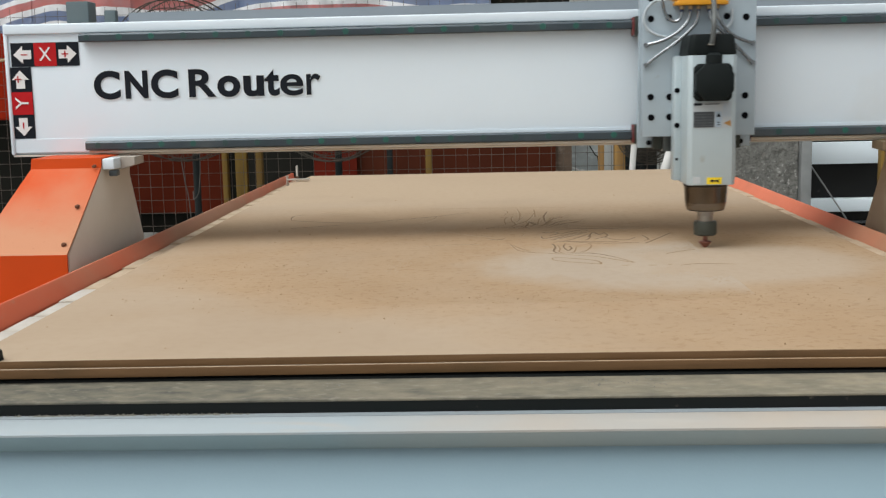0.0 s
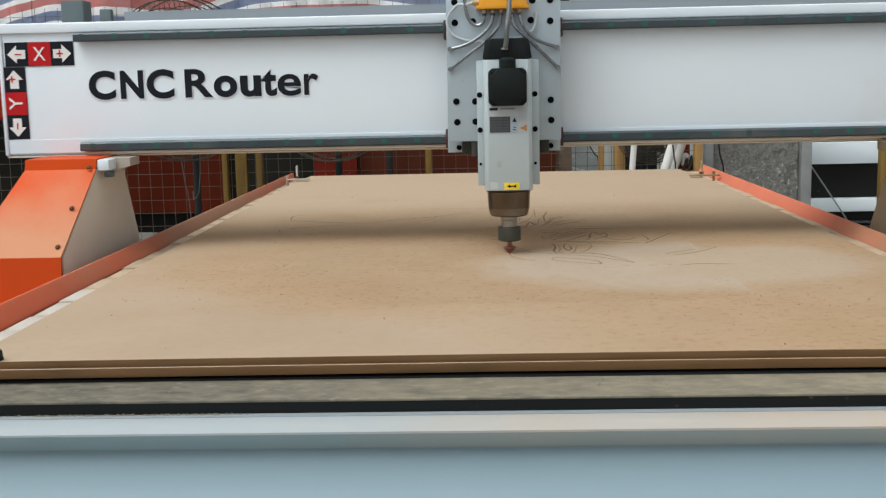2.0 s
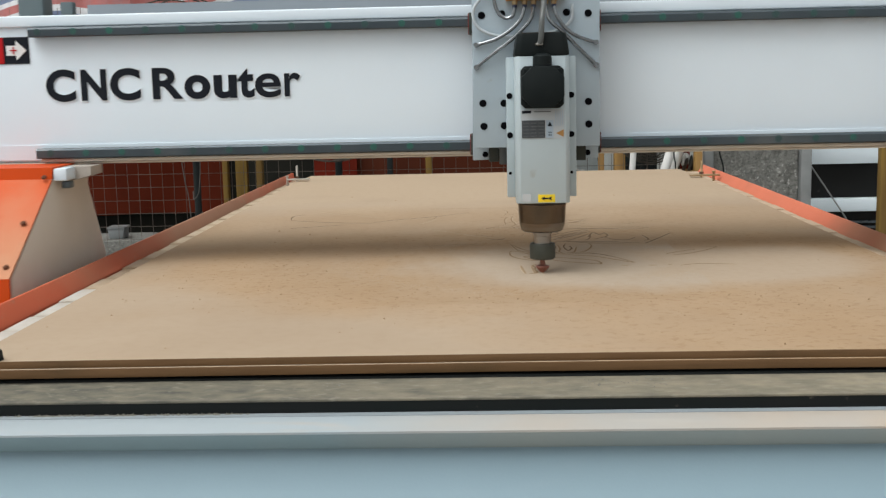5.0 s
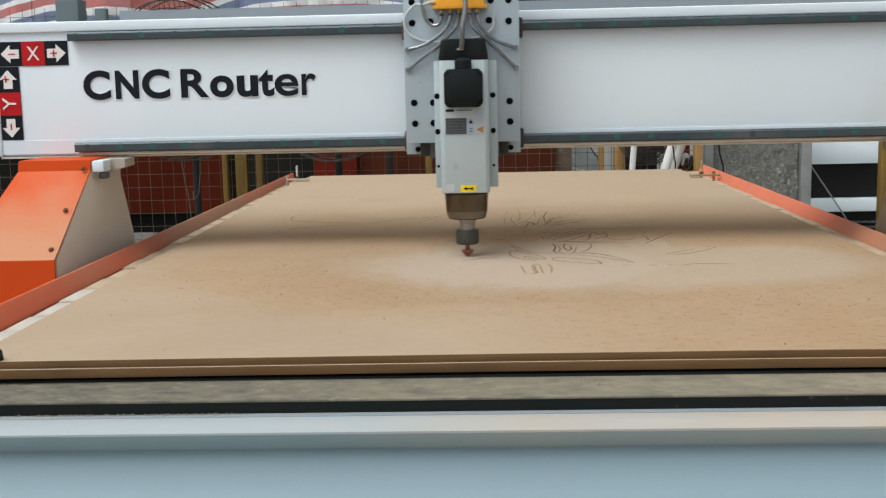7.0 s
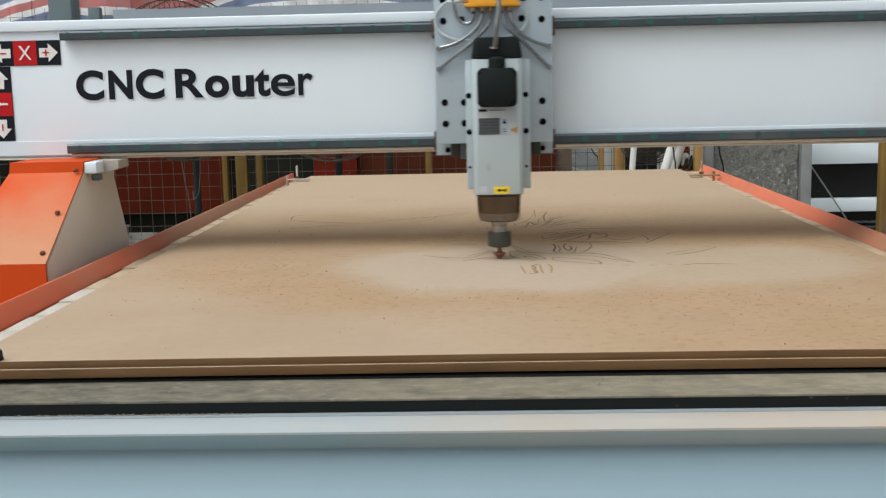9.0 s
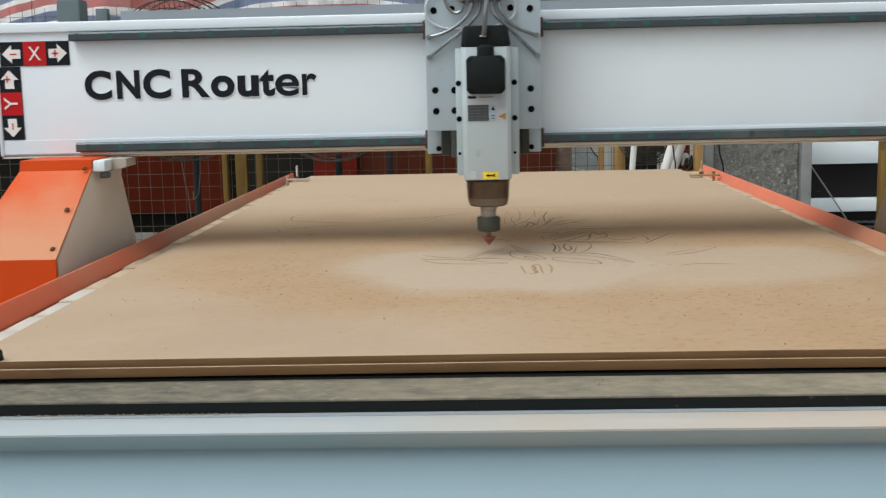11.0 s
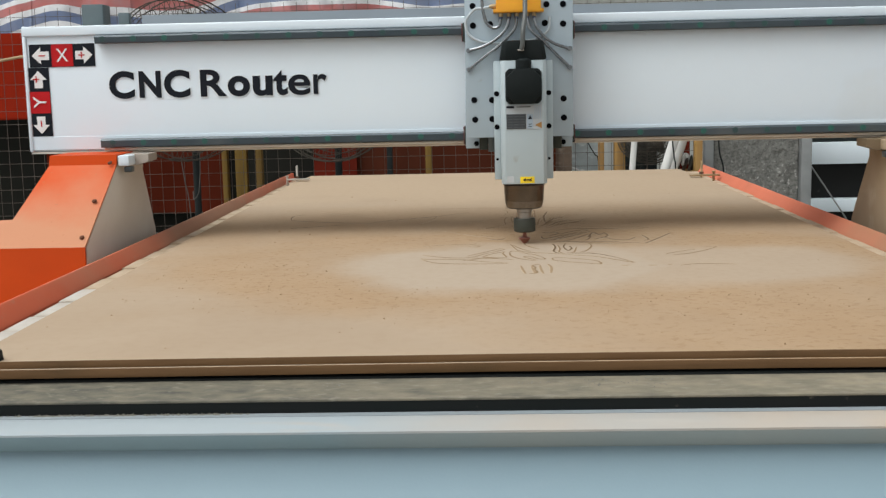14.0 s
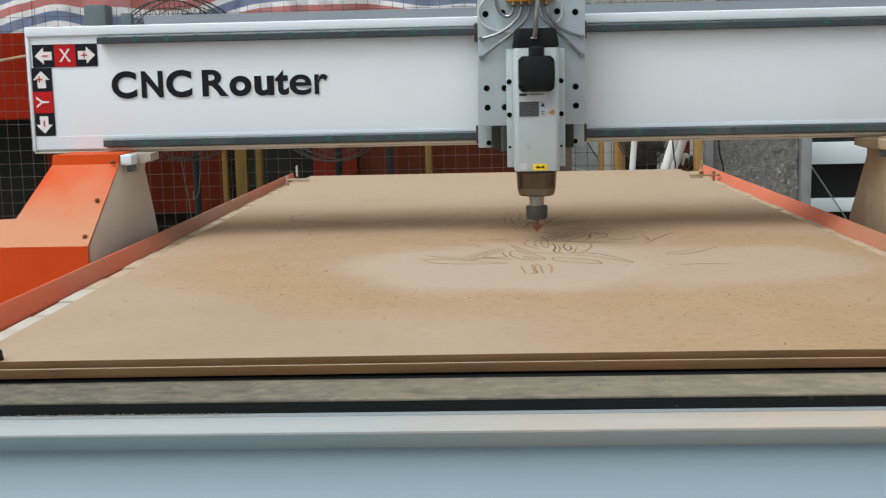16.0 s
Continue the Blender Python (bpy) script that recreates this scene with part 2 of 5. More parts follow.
GROOVE = surface("cut_groove", (0.248, 0.172, 0.108), (0.30, 0.216, 0.138), 60, 0.9, bump=0.2, fine=600, spec=0.0)
DEEP_GROOVE = surface("deep_cut_groove", (0.150, 0.100, 0.059), (0.195, 0.133, 0.081), 60, 0.9, bump=0.2, fine=600, spec=0.05)
PALE_GROOVE = surface("shallow_groove", (0.345, 0.248, 0.158), (0.31, 0.218, 0.135), 60, 0.9, spec=0.05)
BURR = surface("raised_burr", (0.49, 0.405, 0.31), (0.43, 0.345, 0.25), 60, 0.9, spec=0.0)
CHIP = surface("mdf_chip", (0.25, 0.162, 0.095), (0.37, 0.265, 0.165), 90, 0.9, spec=0.0)
RUSTY = surface("rusty_screw", (0.20, 0.070, 0.035), (0.10, 0.042, 0.025), 90, 0.7, metal=0.1, spec=0.2)
ZINC = surface("zinc_plated_steel", (0.62, 0.58, 0.52), (0.50, 0.46, 0.41), 40, 0.35, metal=0.6)
BRASS = surface("worn_brass", (0.50, 0.38, 0.22), (0.38, 0.28, 0.16), 40, 0.4, metal=0.8)


def worn_plugs(m):
    """Some plugs are greased dark, some still green."""
    nt = m.node_tree
    p = nt.nodes["Principled BSDF"]
    was = p.inputs["Base Color"].links[0].from_socket
    info, mix = nt.nodes.new("ShaderNodeObjectInfo"), nt.nodes.new("ShaderNodeMix")
    mix.data_type = "RGBA"
    nt.links.new(info.outputs["Random"], mix.inputs[0])
    nt.links.new(was, mix.inputs[6])
    mix.inputs[7].default_value = (0.022, 0.052, 0.055, 1)
    nt.links.new(mix.outputs[2], p.inputs["Base Color"])


worn_plugs(GREEN)


def board_surface(name, swept=True):
    """Raw fibreboard under tan dust; where it is swept, blown clean round the work."""
    m = bpy.data.materials.new(name)
    m.use_nodes = True
    nt = m.node_tree
    n, link = nt.nodes, nt.links.new
    p = n["Principled BSDF"]
    tc = n.new("ShaderNodeTexCoord")

    def noise_at(s, detail, stretch=(1, 1, 1)):
        mp = n.new("ShaderNodeMapping")
        mp.inputs["Scale"].default_value = stretch
        link(tc.outputs["Object"], mp.inputs[0])
        k = n.new("ShaderNodeTexNoise")
        k.inputs["Scale"].default_value, k.inputs["Detail"].default_value = s, detail
        link(mp.outputs[0], k.inputs["Vector"])
        return k.outputs[0]

    def math_(op, x, y=0.0, z=0.0):
        k = n.new("ShaderNodeMath")
        k.operation = op
        for i, val in enumerate((x, y, z)):
            if isinstance(val, (int, float)):
                k.inputs[i].default_value = val
            else:
                link(val, k.inputs[i])
        return k.outputs[0]

    def ramp(f, lo, hi, v0=0.0, v1=1.0):
        k = n.new("ShaderNodeMapRange")
        k.interpolation_type = "SMOOTHSTEP"
        for i, val in zip((1, 2, 3, 4), (lo, hi, v0, v1)):
            k.inputs[i].default_value = val
        link(f, k.inputs[0])
        return k.outputs[0]

    def mixed(f, c1, c2):
        k = n.new("ShaderNodeMix")
        k.data_type = "RGBA"
        link(f, k.inputs[0])
        for i, c in ((6, c1), (7, c2)):
            if isinstance(c, tuple):
                k.inputs[i].default_value = (*c, 1)
            else:
                link(c, k.inputs[i])
        return k.outputs[2]

    sep = n.new("ShaderNodeSeparateXYZ")
    link(tc.outputs["Object"], sep.inputs[0])
    x, y = sep.outputs[0], sep.outputs[1]
    wob = math_("MULTIPLY", math_("SUBTRACT", noise_at(5, 5), 0.5), 0.9)

    def lobe(cx, cy, rx, ry):
        dx = math_("DIVIDE", math_("SUBTRACT", x, cx), rx)
        dy = math_("DIVIDE", math_("SUBTRACT", y, cy), ry)
        r = math_("SQRT", math_("ADD", math_("MULTIPLY", dx, dx), math_("MULTIPLY", dy, dy)))
        return math_("ADD", r, wob)

    clean = math_("MAXIMUM", ramp(lobe(0.02, 0.59, 0.29, 0.235), 1.22, 0.74), ramp(lobe(0.27, 0.58, 0.30, 0.19), 1.25, 0.75, 0.0, 0.75))
    drift = math_("MAXIMUM", ramp(lobe(0.12, 0.64, 0.66, 0.44), 1.30, 0.75), ramp(lobe(0.42, 0.25, 0.45, 0.40), 1.25, 0.6))
    drift = math_("MAXIMUM", drift, ramp(lobe(0.05, 1.12, 0.95, 0.36), 1.3, 0.6, 0.0, 0.65))
    speck = ramp(noise_at(160, 3), 0.60, 0.72)
    grain = noise_at(60, 4)
    raw = mixed(ramp(noise_at(3, 4), 0.35, 0.65), (0.392, 0.308, 0.228), (0.366, 0.283, 0.206))
    dusty = mixed(ramp(noise_at(9, 6), 0.3, 0.7), (0.374, 0.264, 0.168), (0.347, 0.240, 0.149))
    blown = (0.405, 0.337, 0.268)
    if not swept:
        thin = n.new("ShaderNodeAttribute")
        thin.attribute_name = "thin"
        clean = thin.outputs["Fac"]
    amount = math_("MULTIPLY", drift, ramp(noise_at(4, 5, (1, 0.5, 1)), 0.25, 0.6, 0.6, 1.0))
    col = mixed(amount, raw, dusty)
    # paler tone at the far end, in place of brighter light falling there
    col = mixed(ramp(lobe(0.10, 2.15, 0.95, 0.72), 1.35, 0.6, 0.0, 0.8), col, (0.430, 0.335, 0.240))
    col = mixed(math_("MULTIPLY", math_("MULTIPLY", speck, amount), 0.4), col, (0.24, 0.15, 0.085))
    col = mixed(math_("MULTIPLY", clean, 0.84), col, blown)
    col = mixed(math_("MULTIPLY", ramp(grain, 0.4, 0.7), 0.09), col, (0.27, 0.19, 0.125))
    col = mixed(math_("MULTIPLY", ramp(noise_at(26, 6), 0.5, 0.72), 0.07), col, (0.40, 0.33, 0.25))
    loose = math_("MULTIPLY", amount, math_("SUBTRACT", 1.0, clean))
    col = mixed(math_("MULTIPLY", math_("MULTIPLY", ramp(noise_at(75, 5), 0.53, 0.66), loose), 0.35), col, (0.24, 0.155, 0.09))
    link(col, p.inputs["Base Color"])
    p.inputs["Roughness"].default_value = 0.8
    p.inputs["Specular IOR Level"].default_value = 0.0
    bp = n.new("ShaderNodeBump")
    bp.inputs["Strength"].default_value, bp.inputs["Distance"].default_value = 0.03, 0.003
    link(noise_at(220, 4), bp.inputs["Height"])
    link(bp.outputs[0], p.inputs["Normal"])
    return m


BOARD = board_surface("dusty_fibreboard")
DUST = board_surface("settled_wood_dust", False)


# ---------------------------------------------------------------- mesh helpers
def box(bm, x0, x1, y0, y1, z0, z1, bev=0.0, seg=2):
    r = bmesh.ops.create_cube(bm, size=1.0)
    vs = r["verts"]
    for q in vs:
        q.co = Vector(((x0 + x1) / 2 + q.co.x * (x1 - x0), (y0 + y1) / 2 + q.co.y * (y1 - y0), (z0 + z1) / 2 + q.co.z * (z1 - z0)))
    if bev:
        es = list({e for q in vs for e in q.link_edges})
        bmesh.ops.bevel(bm, geom=es, offset=bev, segments=seg, affect="EDGES", profile=0.5)
    return bm


def prism(bm, outline, axis, lo, hi, bev=0.0):
    """A flat outline (pairs of the two other axes, in order) drawn out along an axis."""
    def place(a, b, c):
        return {"x": (c, a, b), "y": (a, c, b), "z": (a, b, c)}[axis]
    v0 = [bm.verts.new(place(a, b, lo)) for a, b in outline]
    v1 = [bm.verts.new(place(a, b, hi)) for a, b in outline]
    k = len(outline)
    fs = [bm.faces.new(v0), bm.faces.new(v1[::-1])] + [bm.faces.new((v0[i], v1[i], v1[(i + 1) % k], v0[(i + 1) % k])) for i in range(k)]
    bmesh.ops.recalc_face_normals(bm, faces=fs)
    if bev:
        bmesh.ops.bevel(bm, geom=list({e for f in fs for e in f.edges}), offset=bev, segments=2, affect="EDGES", profile=0.5)
    return bm


def lathe(bm, rings, at=(0, 0, 0), direction=(0, 0, 1), seg=24):
    """A turned solid: rings of (height, radius) along a direction from a place."""
    turn = Vector(direction).to_track_quat("Z", "Y").to_matrix()
    loops = []
    for h, r in rings:
        loops.append([bm.verts.new(Vector(at) + turn @ Vector((r * math.cos(2 * math.pi * i / seg), r * math.sin(2 * math.pi * i / seg), h))) for i in range(seg)])
    fs = [bm.faces.new(loops[0][::-1]), bm.faces.new(loops[-1])]
    for a, b in zip(loops, loops[1:]):
        fs += [bm.faces.new((a[i], a[(i + 1) % seg], b[(i + 1) % seg], b[i])) for i in range(seg)]
    bmesh.ops.recalc_face_normals(bm, faces=fs)
    return bm


def smooth_line(points, steps=6):
    """A rounded way through a few points."""
    ps = [Vector(p) for p in points]
    out = []
    for i in range(len(ps) - 1):
        a, b, c, d = ps[max(i - 1, 0)], ps[i], ps[i + 1], ps[min(i + 2, len(ps) - 1)]
        for k in range(steps):
            t = k / steps
            out.append(0.5 * ((2 * b) + (c - a) * t + (2 * a - 5 * b + 4 * c - d) * t * t + (3 * b - a - 3 * c + d) * t ** 3))
    return out + [ps[-1]]


def tube(bm, points, r, seg=8, steps=6):
    way = smooth_line(points, steps)
    loops = []
    side = Vector((0.3, 0.9, 0.2))
    for i, p in enumerate(way):
        d = (way[min(i + 1, len(way) - 1)] - way[max(i - 1, 0)]).normalized()
        u = d.cross(side)
        if u.length < 1e-3:
            u = d.cross(Vector((1, 0, 0)))
        u.normalize()
        w = d.cross(u)
        side = u.cross(d)
        loops.append([bm.verts.new(p + r * (math.cos(2 * math.pi * k / seg) * u + math.sin(2 * math.pi * k / seg) * w)) for k in range(seg)])
    fs = [bm.faces.new(loops[0]), bm.faces.new(loops[-1][::-1])]
    for a, b in zip(loops, loops[1:]):
        fs += [bm.faces.new((a[i], b[i], b[(i + 1) % seg], a[(i + 1) % seg])) for i in range(seg)]
    bmesh.ops.recalc_face_normals(bm, faces=fs)
    return bm


def mesh_of(name, bm, material, angle=35):
    me = bpy.data.meshes.new(name)
    bm.normal_update()
    for f in bm.faces:
        f.smooth = True
    for e in bm.edges:
        if len(e.link_faces) == 2 and e.calc_face_angle(0) > radians(angle):
            e.smooth = False
    bm.to_mesh(me)
    bm.free()
    me.materials.append(material)
    return me


def part(name, bm, material, parent=None, label="", at=None):
    ob = new(name, mesh_of(name, bm, material))
    if parent:
        ob.parent = parent
    if at is not None:
        ob.matrix_basis = at
    return tagged(ob, label)


def thing(name, label, category, group="", kind="", at=(0, 0, 0)):
    ob = new(name)
    ob.empty_display_size = 0.05
    ob.location = at
    return tagged(ob, label, category, group, kind)


def B():
    return bmesh.new()


def lettering(text, size, depth):
    cu = bpy.data.curves.new("lettering", "FONT")
    cu.body, cu.size, cu.extrude, cu.resolution_u = text, size, depth, 4
    ob = bpy.data.objects.new("lettering", cu)
    scene.collection.objects.link(ob)
    bpy.context.view_layer.update()
    me = bpy.data.meshes.new_from_object(ob.evaluated_get(bpy.context.evaluated_depsgraph_get()))
    bpy.data.objects.remove(ob)
    return me


# ---------------------------------------------------------------- ground and back of the yard
GROUND_Z = -0.85
CONCRETE = surface("grey_yard_concrete", (0.30, 0.30, 0.29), (0.22, 0.22, 0.21), 2, 0.85, bump=0.2, fine=60, stain=(0.15, 0.14, 0.13), stain_scale=0.6)
bm = B()
box(bm, -150, 150, -150, 150, GROUND_Z - 0.3, GROUND_Z)
tagged(part("ground", bm, CONCRETE), "worn grey concrete yard floor", "ground", kind="structure")

# ---------------------------------------------------------------- machine bed
bed = thing("router_bed", "orange and white steel bed of a routing machine on the floor", "machine bed", at=(0, 0, GROUND_Z))
UP = Matrix.Translation((0, 0, -GROUND_Z))
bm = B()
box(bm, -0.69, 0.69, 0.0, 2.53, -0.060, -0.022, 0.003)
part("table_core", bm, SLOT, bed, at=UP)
bm = B()
box(bm, -1.0, 1.0, -0.0776, 0.20, -0.0280, -0.0252, 0.0008)
part("end_ledge", bm, PVC, bed, "dust-streaked black plastic end strip", at=UP)
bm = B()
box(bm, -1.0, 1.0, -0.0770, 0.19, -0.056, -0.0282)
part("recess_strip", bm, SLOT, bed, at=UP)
bm = B()
prism(bm, [(-0.0772, -0.0400), (-0.1388, -0.0400), (-0.1395, -0.0404), (-0.1395, -0.0425), (-0.0772, -0.0425)], "x", -1.05, 1.05)
part("top_strip", bm, LIT_LEDGE, bed, "steel top strip coloured paler for the light on it, with dust", at=UP)
bm = B()
box(bm, -1.05, 1.05, -0.0885, -0.0774, -0.0398, -0.0394, 0.0001, 1)
part("back_lip", bm, LIP_BLUE, bed, at=UP)
bm = B()
prism(bm, [(-0.0772, -0.0427), (-0.1398, -0.0427), (-0.1403, -0.0540), (-0.1385, -0.0575), (-0.1250, -0.0585), (-0.0772, -0.0585)], "x", -1.05, 1.05)
part("beam_lip", bm, SHADED_LIP, bed, "dusted steel lip of the cross beam, coloured darker for shade", at=UP)
bm = B()
prism(bm, [(-0.0772, -0.0587), (-0.1305, -0.0587), (-0.1310, -0.064), (-0.1325, -0.074), (-0.1360, -0.086),
           (-0.1415, -0.099), (-0.1490, -0.112), (-0.158, -0.125), (-0.170, -0.138), (-0.170, -0.30), (-0.0772, -0.30)], "x", -1.05, 1.05)
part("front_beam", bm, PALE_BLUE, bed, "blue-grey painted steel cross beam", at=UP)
for s, xi, xo in ((-1, -0.6435, -0.664), (1, 0.650, 0.670)):
    bm = B()
    prism(bm, [(xi, -0.0225), (xi, -0.0135), (xo, 0.0105), (xo + s * 0.004, 0.0105), (xo + s * 0.004, -0.20), (xo - s * 0.002, -0.20), (xo - s * 0.002, 0.0)], "y", -0.06, 2.45, 0.0008)
    if s < 0:
        # this rail runs a little askew
        for v in bm.verts:
            v.co.x += v.co.y * (0.0125 if v.co.z > 0.001 else 0.0062)
    part("side_rail", bm, SIDE_ORANGE if s < 0 else DUST_SHADE_ORANGE, bed, "orange steel rail, browned in part by dust and painted shade", at=UP)
    bm = B()
    box(bm, min(s * 0.72, s * 0.80), max(s * 0.72, s * 0.80), -0.06, 2.54, -0.32, -0.12, 0.004)
    part("side_beam", bm, ORANGE, bed, at=UP)
    for y in (0.05, 2.42):
        bm = B()
        box(bm, min(s * 0.70, s * 0.80), max(s * 0.70, s * 0.80), y - 0.05, y + 0.05, GROUND_Z, -0.30, 0.004)
        part("leg", bm, ORANGE, bed, at=UP)
# table strips that show beside the board, each a profile across the bed
strip_bm = B()
box(strip_bm, -0.0225, 0.0225, 0.0012, 0.0960, -0.0215, -0.0115, 0.001)
strip_me = mesh_of("table_strip", strip_bm, BED_ALU)
dusty_me = strip_me.copy()
dusty_me.materials[0] = TAN_ALU
for side in (-0.6105, 0.632):
    for i in range(25):
        ob = new("table_strip", strip_me if side < 0 and i < 5 else dusty_me)
        ob.parent = bed
        ob.matrix_basis = UP @ Matrix.Translation((side + 0.0015 * math.sin(i * 2.4), 0.006 + i * 0.0985, 0.0008 * math.sin(i * 1.9)))

# ---------------------------------------------------------------- boards on the bed
# the front edge is not quite straight
FRONT = ((-0.30, 0.000), (0.0, 0.003), (0.30, 0.003))
bm = B()
prism(bm, [(-0.586, -0.0072), *((x, y - 0.0032) for x, y in FRONT), (0.606, -0.0042), (0.606, 2.14), (-0.586, 2.14)], "z", -0.0190, -0.0088, 0.0005)
backing = part("backing_board", bm, EDGE)
tagged(backing, "thin brown fibreboard backing sheet under the work", "board")
backing.data.materials.append(BOARD)
for f in backing.data.polygons:
    if f.normal.z > 0.5:
        f.material_index = 1
bm = B()
prism(bm, [(-0.589, -0.0040), *FRONT, (0.61, -0.0010), (0.61, 2.15), (0.592, 2.44), (-0.575, 2.44), (-0.589, 2.22)], "z", -0.0085, 0.0, 0.0008)
work = part("work_board", bm, BOARD)
tagged(work, "tan fibreboard sheet with dust and an engraved drawing", "board")
work.data.materials.append(EDGE)
for f in work.data.polygons:
    if abs(f.normal.z) < 0.5:
        f.material_index = 1


def dust_film(label, inside, bare, x0, x1, y0, y1, seed):
    """Settled dust with a crumbly top, thinning out towards the bare patch; inside(x, y) is above 0 where it lies."""
    q = bmesh.new()
    grains = random.Random(seed)
    thin = q.verts.layers.float.new("thin")
    nx, ny = int((x1 - x0) / 0.0016), int((y1 - y0) / 0.0032)
    grid = {}
    for i in range(nx + 1):
        for j in range(ny + 1):
            x, y = x0 + (x1 - x0) * i / nx, y0 + (y1 - y0) * j / ny
            ruffle = 0.16 * noise.noise(Vector((x * 9, y * 7, seed))) + 0.10 * noise.noise(Vector((x * 40, y * 22, seed + 3)))
            d = inside(x, y) + ruffle
            h = 0.00014 * max(-1.5, min(1.3, 1.6 * d)) + 0.00006 * grains.uniform(-1, 1)
            grid[i, j] = (x, y, h, max(0.0, min(1.0, 0.5 + 2.6 * (bare(x, y) - ruffle))))
    made = {}
    def vert(key):
        if key not in made:
            made[key] = q.verts.new(grid[key][:3])
            made[key][thin] = grid[key][3]
        return made[key]
    for i in range(nx):
        for j in range(ny):
            keys = ((i, j), (i + 1, j), (i + 1, j + 1), (i, j + 1))
            if max(grid[k][2] for k in keys) > 0.0:
                q.faces.new([vert(k) for k in keys])
    ob = part("dust_film", q, DUST)
    return tagged(ob, label, "dust", "dust blown about on the board", "stuff")


def ring(cx, cy, rx, ry):
    return lambda x, y: 1.0 - math.hypot((x - cx) / rx, (y - cy) / ry)


EARLY, MIDDLE, LATE = ring(0.33, 0.585, 0.345, 0.215), ring(0.20, 0.60, 0.32, 0.225), ring(0.13, 0.605, 0.34, 0.245)
SWEPT = ring(0.05, 0.61, 0.36, 0.27)
# dust that lies until the tool comes by, with its height and the times between which it is blown off
FILMS = [
    (dust_film("thin tan wood dust on the board, first to be blown off", lambda x, y: min(SWEPT(x, y) + 0.3, 0.2 - EARLY(x, y), MIDDLE(x, y) + 0.2), EARLY, -0.22, 0.34, 0.30, 0.95, 1.0), 0.0002, 1.2, 3.8),
    (dust_film("thin tan wood dust beside the cut drawing", lambda x, y: min(SWEPT(x, y) + 0.3, 0.2 - MIDDLE(x, y), LATE(x, y) + 0.2), MIDDLE, -0.30, 0.30, 0.30, 0.95, 2.0), 0.0001, 4.2, 6.4),
    (dust_film("thin tan wood dust at the edge of the swept patch", lambda x, y: min(SWEPT(x, y) + 0.3, 0.2 - LATE(x, y)), LATE, -0.34, 0.30, 0.28, 0.95, 3.0), 0.0, 7.9, 8.9),
]

# ---------------------------------------------------------------- gantry
gantry = thing("gantry", "white gantry beam with lettering on orange legs", "gantry")
F = 0.10                      # front face of the beam
bm = B()
prism(bm, [(F, 0.176), (F, 0.398), (F + 0.004, 0.404), (F + 0.012, 0.408), (F + 0.13, 0.408), (F + 0.13, 0.172), (F + 0.004, 0.172)], "x", -0.885, 0.925, 0.002)
part("beam", bm, WHITE, gantry, "white powder-coated steel beam")
bm = B()
box(bm, -0.891, 0.931, F - 0.0012, F + 0.0, 0.176, 0.2005, 0.0002, 1)
part("lower_flange", bm, WHITE, gantry)
bm = B()
box(bm, -0.891, 0.931, F - 0.006, F + 0.03, 0.391, 0.409, 0.002, 3)
part("upper_flange", bm, WHITE, gantry)
for x0, x1 in ((-0.893, -0.885), (0.925, 0.933)):
    bm = B()
    box(bm, x0, x1, F - 0.004, F + 0.133, 0.172, 0.410, 0.003)
    part("end_cap", bm, WHITE, gantry)
bm = B()
box(bm, -0.89, 0.93, F + 0.0, F + 0.13, 0.1685, 0.1715)
part("under_strip", bm, DUSTY_WHITE, gantry)
for z0, z1 in ((0.3742, 0.3905), (0.1790, 0.1965)):
    bm = B()
    prism(bm, [(F - 0.0038, z0), (F - 0.0185, z0), (F - 0.020, z0 + 0.0015), (F - 0.020, z1 - 0.0045), (F - 0.0185, z1 - 0.0030), (F - 0.0175, z1 - 0.0012), (F - 0.0038, z1 - 0.0012)], "x", -0.748, 0.80)
    rail = part("linear_rail", bm, RAIL, gantry, "dark oiled steel linear rail")
    plug_bm = B()
    lathe(plug_bm, [(0, 0.0056), (0.0006, 0.0054)], (0, F - 0.020, (z0 + z1) / 2), (0, -1, 0), 12)
    plug_me = mesh_of("hole_plug", plug_bm, GREEN)
    start = -0.7328 if z0 > 0.3 else -0.7247
    for i in range(26):
        ob = new("hole_plug", plug_me)
        ob.parent = rail
        ob.location = (start + i * 0.0587, 0, 0)
    if z0 < 0.3:
        bm = B()
        box(bm, -0.745, 0.80, F - 0.0095, F - 0.002, z0 - 0.0065, z0 - 0.001, 0.001)
        part("rail_seat", bm, DUSTY_WHITE, gantry)
# cable tray behind the beam
bm = B()
prism(bm, [(F + 0.132, 0.35), (F + 0.132, 0.434), (F + 0.135, 0.434), (F + 0.135, 0.356), (F + 0.19, 0.356), (F + 0.19, 0.434), (F + 0.193, 0.434), (F + 0.193, 0.35)],
      "x", -0.70, 0.95)
TRAY = surface("grey_sheet_metal", (0.26, 0.29, 0.32), (0.22, 0.25, 0.28), 4, 0.45, metal=0.3, bump=0.02)
part("cable_tray", bm, TRAY, gantry, "grey sheet steel cable tray")
BOX_GREY = surface("grey_green_box", (0.085, 0.115, 0.125), (0.07, 0.095, 0.105), 8, 0.55)
bm = B()
box(bm, -0.822, -0.778, F + 0.132, F + 0.18, 0.30, 0.458, 0.003)
part("switch_box", bm, BOX_GREY, gantry, "grey-green switch box")
bm = B()
box(bm, -0.748, -0.726, F + 0.132, F + 0.15, 0.36, 0.440, 0.002)
part("tray_bracket", bm, BOX_GREY, gantry)

